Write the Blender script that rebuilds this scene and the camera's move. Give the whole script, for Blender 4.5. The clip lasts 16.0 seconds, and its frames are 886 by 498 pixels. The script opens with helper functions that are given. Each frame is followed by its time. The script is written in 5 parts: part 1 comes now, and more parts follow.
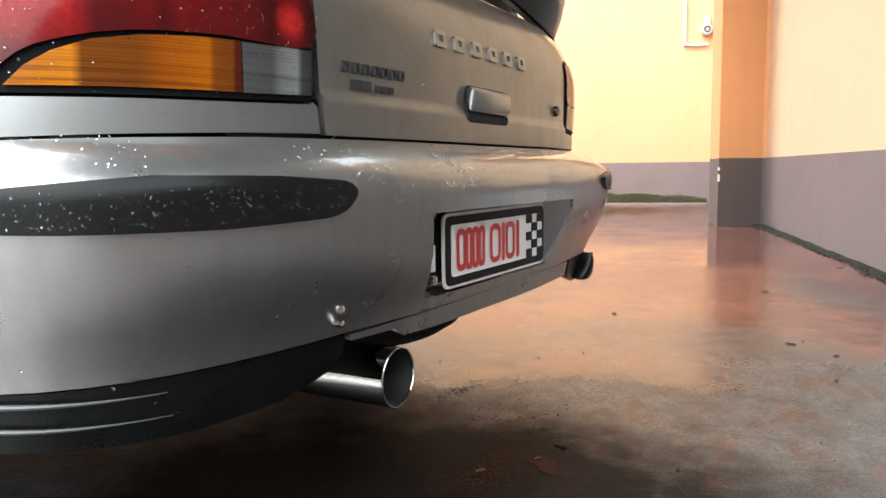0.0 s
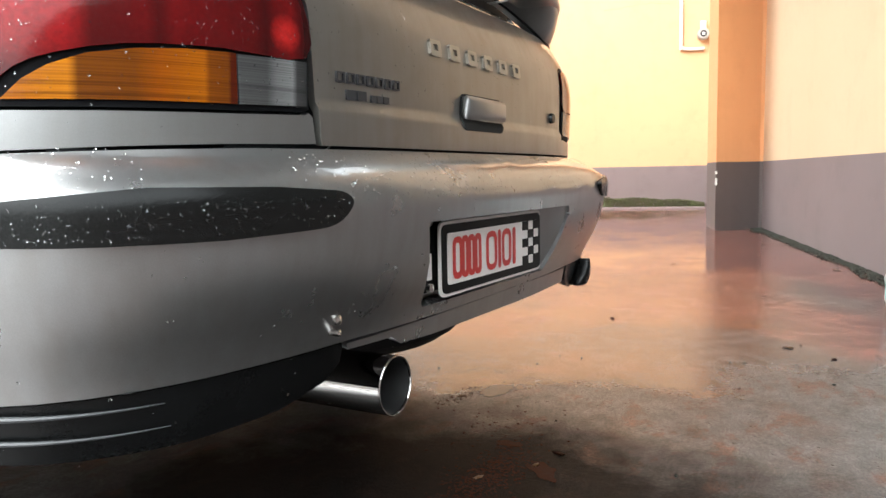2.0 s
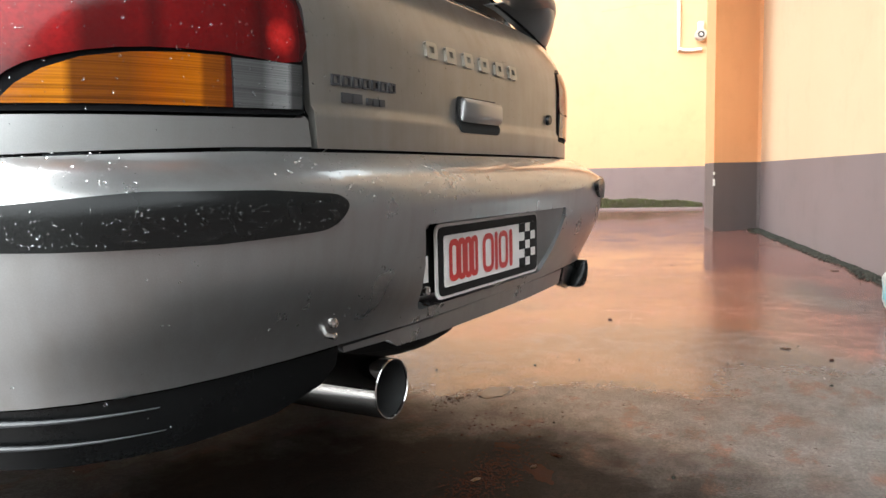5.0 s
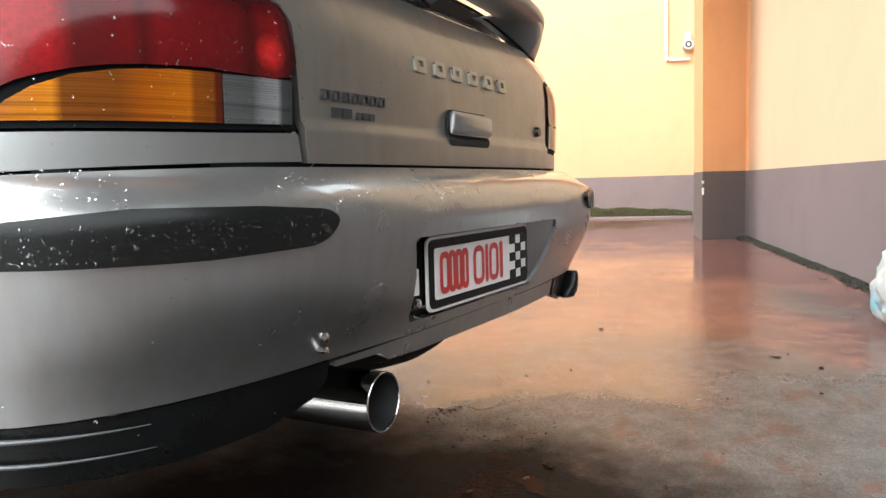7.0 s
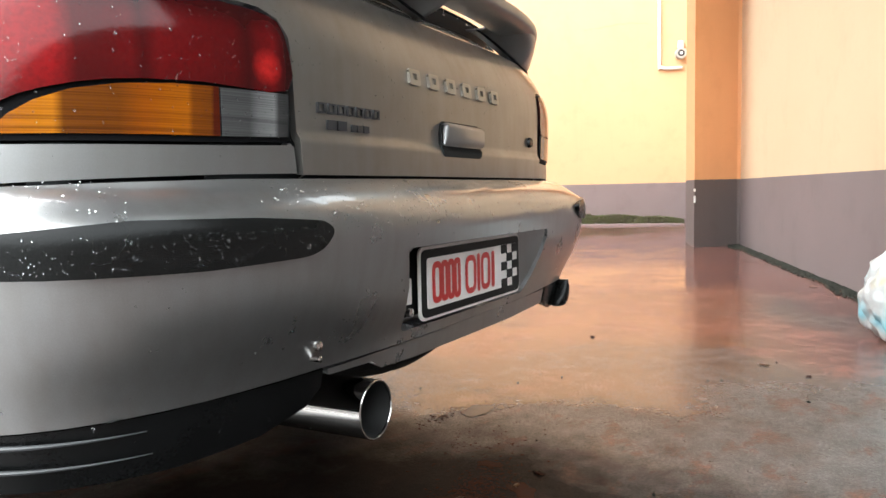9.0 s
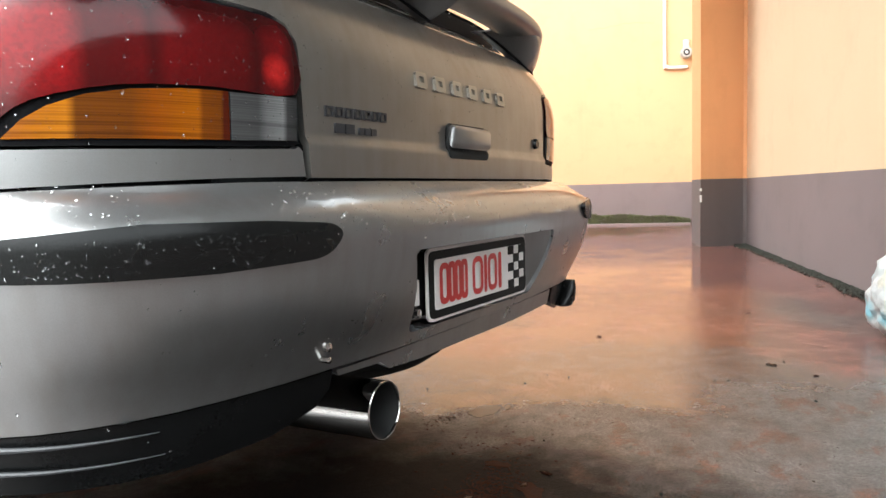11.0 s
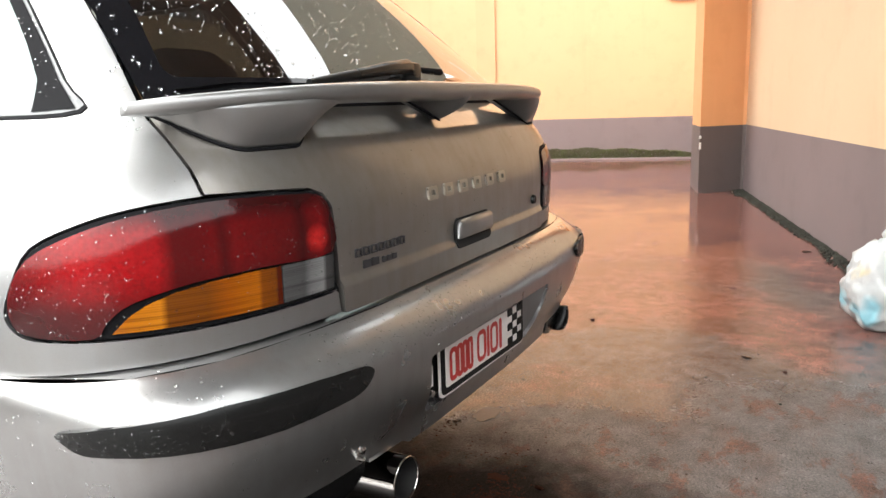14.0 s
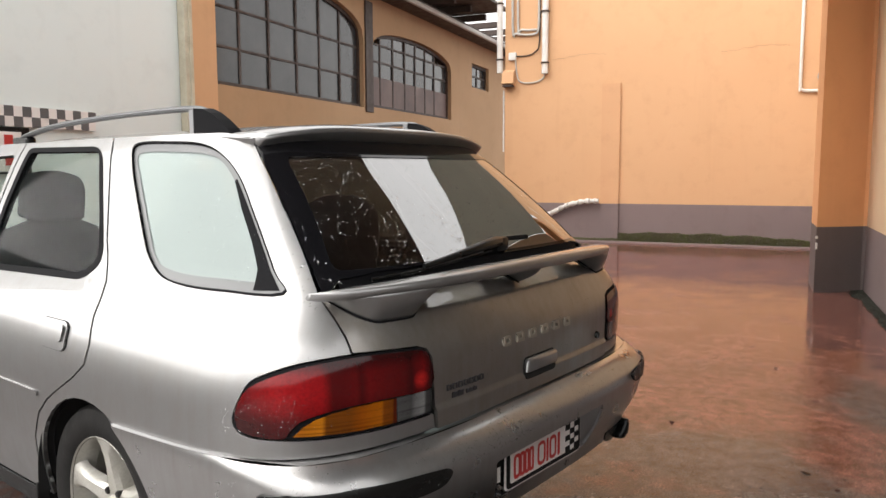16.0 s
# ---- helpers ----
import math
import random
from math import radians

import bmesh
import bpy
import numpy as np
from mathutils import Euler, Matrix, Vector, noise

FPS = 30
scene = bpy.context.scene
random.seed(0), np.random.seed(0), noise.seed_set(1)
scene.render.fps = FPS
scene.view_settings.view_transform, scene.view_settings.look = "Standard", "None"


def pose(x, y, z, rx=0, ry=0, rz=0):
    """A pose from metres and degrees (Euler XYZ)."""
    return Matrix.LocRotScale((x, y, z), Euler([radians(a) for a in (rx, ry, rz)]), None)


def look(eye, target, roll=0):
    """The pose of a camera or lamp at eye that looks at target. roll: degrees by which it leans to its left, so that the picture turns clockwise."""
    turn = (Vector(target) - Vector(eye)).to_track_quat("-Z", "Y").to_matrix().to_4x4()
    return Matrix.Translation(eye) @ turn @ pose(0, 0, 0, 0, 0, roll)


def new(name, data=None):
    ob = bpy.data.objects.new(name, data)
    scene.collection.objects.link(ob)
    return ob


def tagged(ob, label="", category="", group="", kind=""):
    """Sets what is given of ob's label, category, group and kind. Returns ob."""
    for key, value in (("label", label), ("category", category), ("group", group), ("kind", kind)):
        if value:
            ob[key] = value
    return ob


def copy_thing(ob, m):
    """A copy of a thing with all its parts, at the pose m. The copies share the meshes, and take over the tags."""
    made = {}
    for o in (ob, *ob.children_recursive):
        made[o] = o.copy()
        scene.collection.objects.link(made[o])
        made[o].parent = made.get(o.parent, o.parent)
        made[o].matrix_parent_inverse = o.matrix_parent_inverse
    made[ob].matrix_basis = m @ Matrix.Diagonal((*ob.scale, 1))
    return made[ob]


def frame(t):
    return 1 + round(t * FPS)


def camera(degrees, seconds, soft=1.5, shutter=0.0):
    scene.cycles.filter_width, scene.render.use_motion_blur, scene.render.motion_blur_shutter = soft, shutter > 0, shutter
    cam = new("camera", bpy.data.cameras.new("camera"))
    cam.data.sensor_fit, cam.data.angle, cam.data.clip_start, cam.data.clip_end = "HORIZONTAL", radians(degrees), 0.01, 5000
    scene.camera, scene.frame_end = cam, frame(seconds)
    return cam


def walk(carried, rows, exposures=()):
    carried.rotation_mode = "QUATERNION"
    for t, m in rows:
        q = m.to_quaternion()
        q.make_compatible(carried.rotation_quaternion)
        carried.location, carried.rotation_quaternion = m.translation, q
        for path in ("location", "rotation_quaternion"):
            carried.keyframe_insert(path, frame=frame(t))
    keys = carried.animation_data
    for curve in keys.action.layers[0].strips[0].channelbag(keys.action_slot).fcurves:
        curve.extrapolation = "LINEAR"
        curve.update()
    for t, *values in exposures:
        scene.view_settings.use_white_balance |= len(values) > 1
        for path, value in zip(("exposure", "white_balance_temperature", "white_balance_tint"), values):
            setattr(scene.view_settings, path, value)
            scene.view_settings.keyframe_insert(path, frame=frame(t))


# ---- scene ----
cam = camera(62.0, 16.0)
PATH = [
    (0, (-1.237, -0.496, 0.601), (0.504, 0.465, 0.388), -0.7),
    (0.5, (-1.241, -0.501, 0.603), (0.501, 0.461, 0.401), -0.7),
    (1, (-1.241, -0.502, 0.605), (0.504, 0.455, 0.404), -1.1),
    (1.5, (-1.241, -0.502, 0.606), (0.503, 0.457, 0.405), -1.2),
    (2, (-1.239, -0.502, 0.606), (0.505, 0.457, 0.407), -1.1),
    (2.5, (-1.239, -0.501, 0.605), (0.504, 0.459, 0.405), -1.0),
    (3, (-1.24, -0.504, 0.607), (0.504, 0.453, 0.41), -1.3),
    (3.5, (-1.24, -0.504, 0.608), (0.504, 0.456, 0.412), -1.4),
    (4, (-1.236, -0.503, 0.607), (0.508, 0.456, 0.408), -1.3),
    (6.5, (-1.238, -0.507, 0.612), (0.517, 0.435, 0.43), -1.4),
    (7, (-1.239, -0.507, 0.613), (0.521, 0.428, 0.443), -1.6),
    (7.5, (-1.242, -0.508, 0.614), (0.52, 0.423, 0.449), -1.4),
    (8, (-1.248, -0.513, 0.621), (0.514, 0.418, 0.453), -1.2),
    (8.5, (-1.254, -0.518, 0.626), (0.514, 0.404, 0.468), -1.0),
    (9, (-1.255, -0.517, 0.622), (0.515, 0.402, 0.466), -1.2),
    (11.5, (-1.264, -0.52, 0.626), (0.497, 0.415, 0.472), -1.5),
    (12, (-1.262, -0.524, 0.629), (0.497, 0.416, 0.472), -1.4),
    (12.5, (-1.259, -0.534, 0.641), (0.489, 0.424, 0.475), -1.5),
    (13, (-1.287, -0.554, 0.707), (0.466, 0.375, 0.456), -2.9),
    (13.5, (-1.351, -0.582, 0.843), (0.368, 0.373, 0.481), -2.0),
    (14, (-1.42, -0.597, 0.98), (0.31, 0.333, 0.597), -1.8),
    (14.5, (-1.528, -0.619, 1.106), (0.216, 0.299, 0.766), -1.7),
    (15, (-1.594, -0.703, 1.203), (0.076, 0.359, 0.92), -0.2),
    (15.5, (-1.7, -0.874, 1.263), (-0.161, 0.37, 0.978), 0.4),
    (16, (-1.827, -0.983, 1.275), (-0.261, 0.243, 1.064), -0.2),
]
walk(cam, [(t, look(eye, target, roll)) for t, eye, target, roll in PATH],
     [(0.0, 2.52, 6000, 4), (8.0, 2.51, 6000, 4), (9.5, 2.44, 6000, 4), (12.5, 2.40, 6000, 4), (14.0, 2.33, 6350, 8), (15.0, 1.95, 6500, 11), (16.0, 1.42, 6550, 11)])

# ---- light ----
world = bpy.data.worlds.new("world")
scene.world = world
world.use_nodes = True
wn, wl = world.node_tree.nodes, world.node_tree.links
sky = wn.new("ShaderNodeTexSky")
sky.sky_type, sky.sun_disc = "NISHITA", False
sky.sun_elevation, sky.sun_rotation = radians(48), radians(-80)
sky.air_density, sky.dust_density, sky.ozone_density = 1.0, 6.0, 1.0
soft_sky = wn.new("ShaderNodeHueSaturation")
soft_sky.inputs["Saturation"].default_value = 0.22
wl.new(sky.outputs[0], soft_sky.inputs["Color"])
cloud = wn.new("ShaderNodeMix")
cloud.data_type = "RGBA"
cloud.inputs["Factor"].default_value = 0.65
cloud.inputs["B"].default_value = (6.7, 6.6, 6.4, 1)
wl.new(soft_sky.outputs[0], cloud.inputs["A"])
wl.new(cloud.outputs["Result"], wn["Background"].inputs["Color"])
wn["Background"].inputs["Strength"].default_value = 0.13

sun = new("sun", bpy.data.lights.new("sun", "SUN"))
sun.data.energy, sun.data.angle, sun.data.color = 1.35, radians(80), (1.0, 0.97, 0.93)
sun.matrix_world = look((-5, 8, 8.5), (0, 0, 0))


# ---- materials ----
def material(name, colour, rough=0.5, metal=0.0, **more):
    m = bpy.data.materials.new(name)
    m.use_nodes = True
    b = m.node_tree.nodes["Principled BSDF"]
    b.inputs["Base Color"].default_value = (*colour, 1)
    b.inputs["Roughness"].default_value, b.inputs["Metallic"].default_value = rough, metal
    for key, value in more.items():
        b.inputs[key.replace("_", " ")].default_value = value
    return m


def node(m, kind, **sets):
    n = m.node_tree.nodes.new(kind)
    for key, value in sets.items():
        if key in n.inputs:
            n.inputs[key].default_value = value
        else:
            setattr(n, key, value)
    return n


def link(m, a, b):
    m.node_tree.links.new(a, b)


def bsdf(m):
    return m.node_tree.nodes["Principled BSDF"]


def coords(m, scale=(1, 1, 1), space="Object"):
    tc, mp = node(m, "ShaderNodeTexCoord"), node(m, "ShaderNodeMapping")
    mp.inputs["Scale"].default_value = scale
    link(m, tc.outputs[space], mp.inputs["Vector"])
    return mp.outputs["Vector"]


def noise_tex(m, vec, scale, detail=5, rough=0.55):
    n = node(m, "ShaderNodeTexNoise")
    n.inputs["Scale"].default_value, n.inputs["Detail"].default_value, n.inputs["Roughness"].default_value = scale, detail, rough
    link(m, vec, n.inputs["Vector"])
    return n.outputs["Fac"]


def ramp(m, fac, stops):
    r = node(m, "ShaderNodeValToRGB")
    e = r.color_ramp.elements
    while len(e) < len(stops):
        e.new(0.5)
    for el, (p, c) in zip(e, stops):
        el.position, el.color = p, (*c, 1) if len(c) == 3 else c
    link(m, fac, r.inputs["Fac"])
    return r.outputs["Color"]


def grey(v):
    return (v, v, v)


def mix(m, fac, a, b, kind="MIX"):
    n = node(m, "ShaderNodeMix", data_type="RGBA", blend_type=kind)
    for sock, val in ((n.inputs["Factor"], fac), (n.inputs["A"], a), (n.inputs["B"], b)):
        if isinstance(val, (int, float)):
            sock.default_value = val
        elif isinstance(val, tuple):
            sock.default_value = (*val, 1)
        else:
            link(m, val, sock)
    return n.outputs["Result"]


def math_node(m, op, a, b=0.0):
    n = node(m, "ShaderNodeMath", operation=op)
    for sock, val in zip(n.inputs, (a, b)):
        if isinstance(val, (int, float)):
            sock.default_value = val
        else:
            link(m, val, sock)
    return n.outputs[0]


def bump(m, height, strength=0.3, distance=0.01):
    b = node(m, "ShaderNodeBump")
    b.inputs["Strength"].default_value, b.inputs["Distance"].default_value = strength, distance
    link(m, height, b.inputs["Height"])
    link(m, b.outputs["Normal"], bsdf(m).inputs["Normal"])
    return b


def worn(name, colour, dark, rough=0.6, scale=3.0, fine=60.0, relief=0.15, metal=0.0, spread=0.12, shine=0.5):
    """Paint, plastic or plaster with broad stains and fine grain."""
    m = material(name, colour, rough, metal, Specular_IOR_Level=shine)
    v = coords(m)
    broad, grain = noise_tex(m, v, scale), noise_tex(m, v, fine, 3)
    col = mix(m, ramp(m, broad, [(0.35, grey(0)), (0.7, grey(1))]), dark, colour)
    link(m, mix(m, 0.25, col, ramp(m, grain, [(0.3, tuple(c * 0.6 for c in colour)), (0.7, tuple(min(1, c * 1.2) for c in colour))])), bsdf(m).inputs["Base Color"])
    r = ramp(m, broad, [(0.3, grey(max(0.02, rough - spread))), (0.7, grey(min(1, rough + spread)))])
    link(m, r, bsdf(m).inputs["Roughness"])
    bump(m, grain, relief, 0.004)
    return m


def car_paint(name="silver_paint", most=0.3, rough=(0.36, 0.43), tone=1.0):
    """Silver paint under a thin film of road dirt."""
    m = material(name, (0.42, 0.42, 0.415), 0.3, 0.85, Coat_Weight=0.35, Coat_Roughness=0.12, Coat_IOR=1.5)
    v = coords(m)
    flake, layer, streak = noise_tex(m, v, 900, 2), noise_tex(m, v, 9, 6, 0.65), noise_tex(m, coords(m, (14, 14, 1.2)), 3, 5)
    base = ramp(m, flake, [(0.3, (0.325 * tone, 0.327 * tone, 0.33 * tone)), (0.7, (0.36 * tone, 0.362 * tone, 0.362 * tone))])
    dirt = ramp(m, math_node(m, "MULTIPLY", layer, streak), [(0.15, grey(max(0.0, most - 0.35))), (0.55, grey(most))])
    link(m, mix(m, dirt, base, (0.20, 0.165, 0.125)), bsdf(m).inputs["Base Color"])
    link(m, ramp(m, layer, [(0.3, grey(rough[0])), (0.75, grey(rough[1]))]), bsdf(m).inputs["Roughness"])
    # a film of rain lies on what faces upwards
    geo, up = node(m, "ShaderNodeNewGeometry"), node(m, "ShaderNodeSeparateXYZ")
    link(m, geo.outputs["Normal"], up.inputs[0])
    wet = ramp(m, math_node(m, "ADD", up.outputs["Z"], math_node(m, "MULTIPLY", math_node(m, "SUBTRACT", layer, 0.5), 0.3)), [(0.25, grey(0)), (0.6, grey(1))])
    link(m, mix(m, wet, grey(0.35), grey(1.0)), bsdf(m).inputs["Coat Weight"])
    link(m, mix(m, wet, grey(0.12), grey(0.04)), bsdf(m).inputs["Coat Roughness"])
    return m


def wall_paint(name, colour, dark):
    m = material(name, colour, 0.85)
    v = coords(m, space="Object")
    broad, mid, fine = noise_tex(m, v, 0.5, 6), noise_tex(m, v, 3.5, 7, 0.65), noise_tex(m, v, 110, 3)
    run = noise_tex(m, coords(m, (1.5, 1.5, 0.12)), 2.2, 4)
    col = mix(m, ramp(m, broad, [(0.35, grey(0)), (0.75, grey(0.7))]), colour, dark)
    col = mix(m, ramp(m, mid, [(0.52, grey(0)), (0.82, grey(0.45))]), col, tuple(c * 0.85 for c in dark))
    col = mix(m, ramp(m, run, [(0.58, grey(0)), (0.85, grey(0.3))]), col, tuple(c * 0.8 for c in dark))
    link(m, col, bsdf(m).inputs["Base Color"])
    bump(m, mix(m, 0.4, fine, mid), 0.2, 0.006)
    return m


def wet_ground():
    """Wet worn concrete: rough grey asphalt by the car, reddish paint beyond, puddles along the wall."""
    m = material("wet_red_concrete", (0.25, 0.12, 0.08), 0.3, Specular_IOR_Level=0.4)
    v = coords(m)
    big, mid, fine = noise_tex(m, v, 0.55, 6, 0.6), noise_tex(m, v, 2.6, 8, 0.65), noise_tex(m, v, 110, 5, 0.75)
    patch, grit, pebble = noise_tex(m, v, 1.1, 7, 0.6), noise_tex(m, v, 150, 4, 0.7), noise_tex(m, v, 46, 6, 0.7)
    tc, sep = node(m, "ShaderNodeTexCoord"), node(m, "ShaderNodeSeparateXYZ")
    link(m, tc.outputs["Object"], sep.inputs[0])
    red = mix(m, ramp(m, mid, [(0.35, grey(0)), (0.68, grey(1))]), (0.105, 0.036, 0.026), (0.26, 0.105, 0.078))
    grey_part = mix(m, ramp(m, mid, [(0.35, grey(0)), (0.7, grey(1))]), (0.060, 0.050, 0.047), (0.135, 0.112, 0.102))
    worn_off = math_node(m, "ADD", math_node(m, "MULTIPLY", patch, 2.2), math_node(m, "MULTIPLY", sep.outputs["X"], -0.16))
    col = mix(m, ramp(m, worn_off, [(0.72, grey(0)), (0.95, grey(1))]), red, grey_part)
    col = mix(m, 0.3, col, mix(m, fine, (0.01, 0.008, 0.008), (0.15, 0.11, 0.10)))
    # bare asphalt where the paint has gone, with an uneven edge
    edge = math_node(m, "ADD", sep.outputs["X"], math_node(m, "MULTIPLY", math_node(m, "SUBTRACT", noise_tex(m, v, 1.7, 9, 0.62), 0.5), 1.3))
    edge = math_node(m, "ADD", edge, math_node(m, "MULTIPLY", sep.outputs["Y"], 0.6))
    bare = ramp(m, math_node(m, "MULTIPLY", edge, 0.5), [(0.40, grey(1)), (0.54, grey(0))])
    west = math_node(m, "ADD", sep.outputs["X"], math_node(m, "MULTIPLY", math_node(m, "SUBTRACT", patch, 0.5), 1.2))
    bare = math_node(m, "MULTIPLY", bare, ramp(m, math_node(m, "ADD", west, 1.5), [(0.35, grey(0)), (0.65, grey(1))]))
    asphalt = mix(m, mid, (0.042, 0.040, 0.040), (0.125, 0.119, 0.115))
    silt = ramp(m, noise_tex(m, coords(m, (2.2, 3.4, 1)), 1.6, 9, 0.7), [(0.52, grey(0)), (0.68, grey(0.75))])
    asphalt = mix(m, silt, asphalt, (0.060, 0.028, 0.019))
    crust = ramp(m, noise_tex(m, coords(m, (5.5, 9.0, 1)), 1.0, 12, 0.72), [(0.545, grey(0)), (0.575, grey(0.85))])
    asphalt = mix(m, crust, asphalt, mix(m, ramp(m, pebble, [(0.40, grey(0)), (0.60, grey(1))]), (0.040, 0.015, 0.010), (0.125, 0.052, 0.034)))
    # shade under the car's tail, painted dark and matte with a ragged edge
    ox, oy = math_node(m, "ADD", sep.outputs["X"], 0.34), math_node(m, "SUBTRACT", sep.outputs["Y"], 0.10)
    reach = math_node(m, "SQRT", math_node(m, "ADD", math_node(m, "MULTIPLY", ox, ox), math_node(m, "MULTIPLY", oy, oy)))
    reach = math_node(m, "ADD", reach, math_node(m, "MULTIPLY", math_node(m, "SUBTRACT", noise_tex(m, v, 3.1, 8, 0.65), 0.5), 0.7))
    under_car_shade = ramp(m, reach, [(0.58, grey(1.0)), (0.94, grey(0))])
    asphalt = mix(m, math_node(m, "MULTIPLY", under_car_shade, math_node(m, "SUBTRACT", 1.0, math_node(m, "MULTIPLY", crust, 0.12))), asphalt, (0.007, 0.006, 0.0055))
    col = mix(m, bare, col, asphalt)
    speck = ramp(m, grit, [(0.34, grey(0.2)), (0.5, grey(1.0)), (0.66, grey(2.4))])
    mottle = ramp(m, noise_tex(m, v, 13, 7, 0.7), [(0.36, grey(0.35)), (0.5, grey(1.0)), (0.66, grey(1.7))])
    col = mix(m, 0.6, col, mottle, "MULTIPLY")
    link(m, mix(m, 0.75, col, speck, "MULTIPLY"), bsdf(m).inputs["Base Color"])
    wet = math_node(m, "SUBTRACT", mix(m, 0.4, big, mid), math_node(m, "MULTIPLY", math_node(m, "MINIMUM", math_node(m, "MAXIMUM", sep.outputs["X"], 0.0), 6.0), 0.022))
    smooth_part = ramp(m, wet, [(0.34, grey(0.07)), (0.48, grey(0.16)), (0.66, grey(0.24))])
    link(m, mix(m, under_car_shade, mix(m, bare, smooth_part, ramp(m, pebble, [(0.35, grey(0.26)), (0.65, grey(0.44))])), grey(0.6)), bsdf(m).inputs["Roughness"])
    link(m, mix(m, under_car_shade, mix(m, bare, grey(0.5), grey(0.5)), grey(0.10)), bsdf(m).inputs["Specular IOR Level"])
    dry = math_node(m, "MAXIMUM", ramp(m, wet, [(0.38, grey(0.04)), (0.62, grey(1))]), bare)
    bump(m, math_node(m, "MULTIPLY", mix(m, 0.4, mix(m, 0.5, fine, grit), pebble), dry), 0.45, 0.008)
    return m


def glass(name, tint, rough, facing, sheen=(1, 1, 1), rise=5.0):
    """Thin car glass: part clear, part mirror, alike from both sides; facing: the mirrored share seen square on."""
    m = bpy.data.materials.new(name)
    m.use_nodes = True
    nt = m.node_tree
    nt.nodes.remove(nt.nodes["Principled BSDF"])
    clear, shine, lw, mx = (nt.nodes.new("ShaderNode" + k) for k in ("BsdfTransparent", "BsdfGlossy", "LayerWeight", "MixShader"))
    clear.inputs[0].default_value, shine.inputs["Roughness"].default_value, lw.inputs["Blend"].default_value = (*tint, 1), rough, 0.5
    shine.inputs["Color"].default_value = (*sheen, 1)
    steep = math_node(m, "POWER", lw.outputs["Facing"], rise)
    share = math_node(m, "ADD", math_node(m, "MULTIPLY", steep, 1.0 - facing), facing)
    nt.links.new(share, mx.inputs[0])
    nt.links.new(clear.outputs[0], mx.inputs[1])
    nt.links.new(shine.outputs[0], mx.inputs[2])
    nt.links.new(mx.outputs[0], nt.nodes["Material Output"].inputs[0])
    return m


def lens_plastic(name, cells, rough=0.07):
    """Ribbed lamp plastic over reflector cells: colours across the car from 0.47 m to 0.87 m off its middle."""
    m = material(name, cells[0][1], rough, Specular_IOR_Level=0.3)
    tc, sep = node(m, "ShaderNodeTexCoord"), node(m, "ShaderNodeSeparateXYZ")
    link(m, tc.outputs["Object"], sep.inputs[0])
    side = math_node(m, "DIVIDE", math_node(m, "SUBTRACT", math_node(m, "ABSOLUTE", sep.outputs["X"]), 0.47), 0.4)
    col = ramp(m, side, cells)
    rib, line = noise_tex(m, coords(m, (2, 2, 800)), 1.0, 2), noise_tex(m, coords(m, (3, 3, 190)), 1.0, 3)
    col = mix(m, ramp(m, rib, [(0.42, grey(0)), (0.66, grey(0.4))]), col, tuple(c * 0.35 for c in cells[0][1]))
    col = mix(m, ramp(m, line, [(0.56, grey(0)), (0.68, grey(0.35))]), col, tuple(c * 0.25 for c in cells[0][1]))
    link(m, col, bsdf(m).inputs["Base Color"])
    bump(m, mix(m, 0.5, rib, line), 0.16, 0.002)
    return m


def lamp_red():
    """Red lens, its chambers' bright and dark painted into the colour: an outer cell, an inner cell and a bright small
    reflector.
    """
    m = material("red_lens", (0.12, 0.002, 0.004), 0.13, Specular_IOR_Level=0.36)
    tc, sep = node(m, "ShaderNodeTexCoord"), node(m, "ShaderNodeSeparateXYZ")
    link(m, tc.outputs["Object"], sep.inputs[0])
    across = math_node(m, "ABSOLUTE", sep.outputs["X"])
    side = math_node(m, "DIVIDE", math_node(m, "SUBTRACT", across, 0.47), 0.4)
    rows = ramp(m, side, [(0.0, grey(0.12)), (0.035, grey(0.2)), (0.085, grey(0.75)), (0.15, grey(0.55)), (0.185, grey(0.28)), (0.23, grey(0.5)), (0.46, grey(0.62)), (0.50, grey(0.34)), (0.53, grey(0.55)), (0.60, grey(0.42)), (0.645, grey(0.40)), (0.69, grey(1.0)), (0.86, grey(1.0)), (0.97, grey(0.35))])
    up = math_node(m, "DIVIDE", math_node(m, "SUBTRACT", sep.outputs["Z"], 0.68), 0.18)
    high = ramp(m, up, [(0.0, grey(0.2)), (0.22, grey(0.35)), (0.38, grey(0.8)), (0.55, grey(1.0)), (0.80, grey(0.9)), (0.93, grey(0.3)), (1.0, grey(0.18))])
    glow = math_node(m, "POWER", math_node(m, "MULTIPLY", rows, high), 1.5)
    # the reflector: a small round bright spot painted into the colour
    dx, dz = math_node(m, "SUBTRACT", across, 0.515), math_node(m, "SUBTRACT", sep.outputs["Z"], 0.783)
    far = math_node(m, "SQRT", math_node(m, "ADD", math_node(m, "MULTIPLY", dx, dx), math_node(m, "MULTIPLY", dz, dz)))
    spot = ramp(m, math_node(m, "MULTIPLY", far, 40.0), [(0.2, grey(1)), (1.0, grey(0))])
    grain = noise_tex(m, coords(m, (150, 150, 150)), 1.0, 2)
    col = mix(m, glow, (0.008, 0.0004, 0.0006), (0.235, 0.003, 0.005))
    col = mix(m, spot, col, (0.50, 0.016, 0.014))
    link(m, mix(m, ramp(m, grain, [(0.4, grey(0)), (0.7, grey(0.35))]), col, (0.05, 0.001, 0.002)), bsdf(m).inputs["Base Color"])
    bump(m, grain, 0.05, 0.002)
    return m


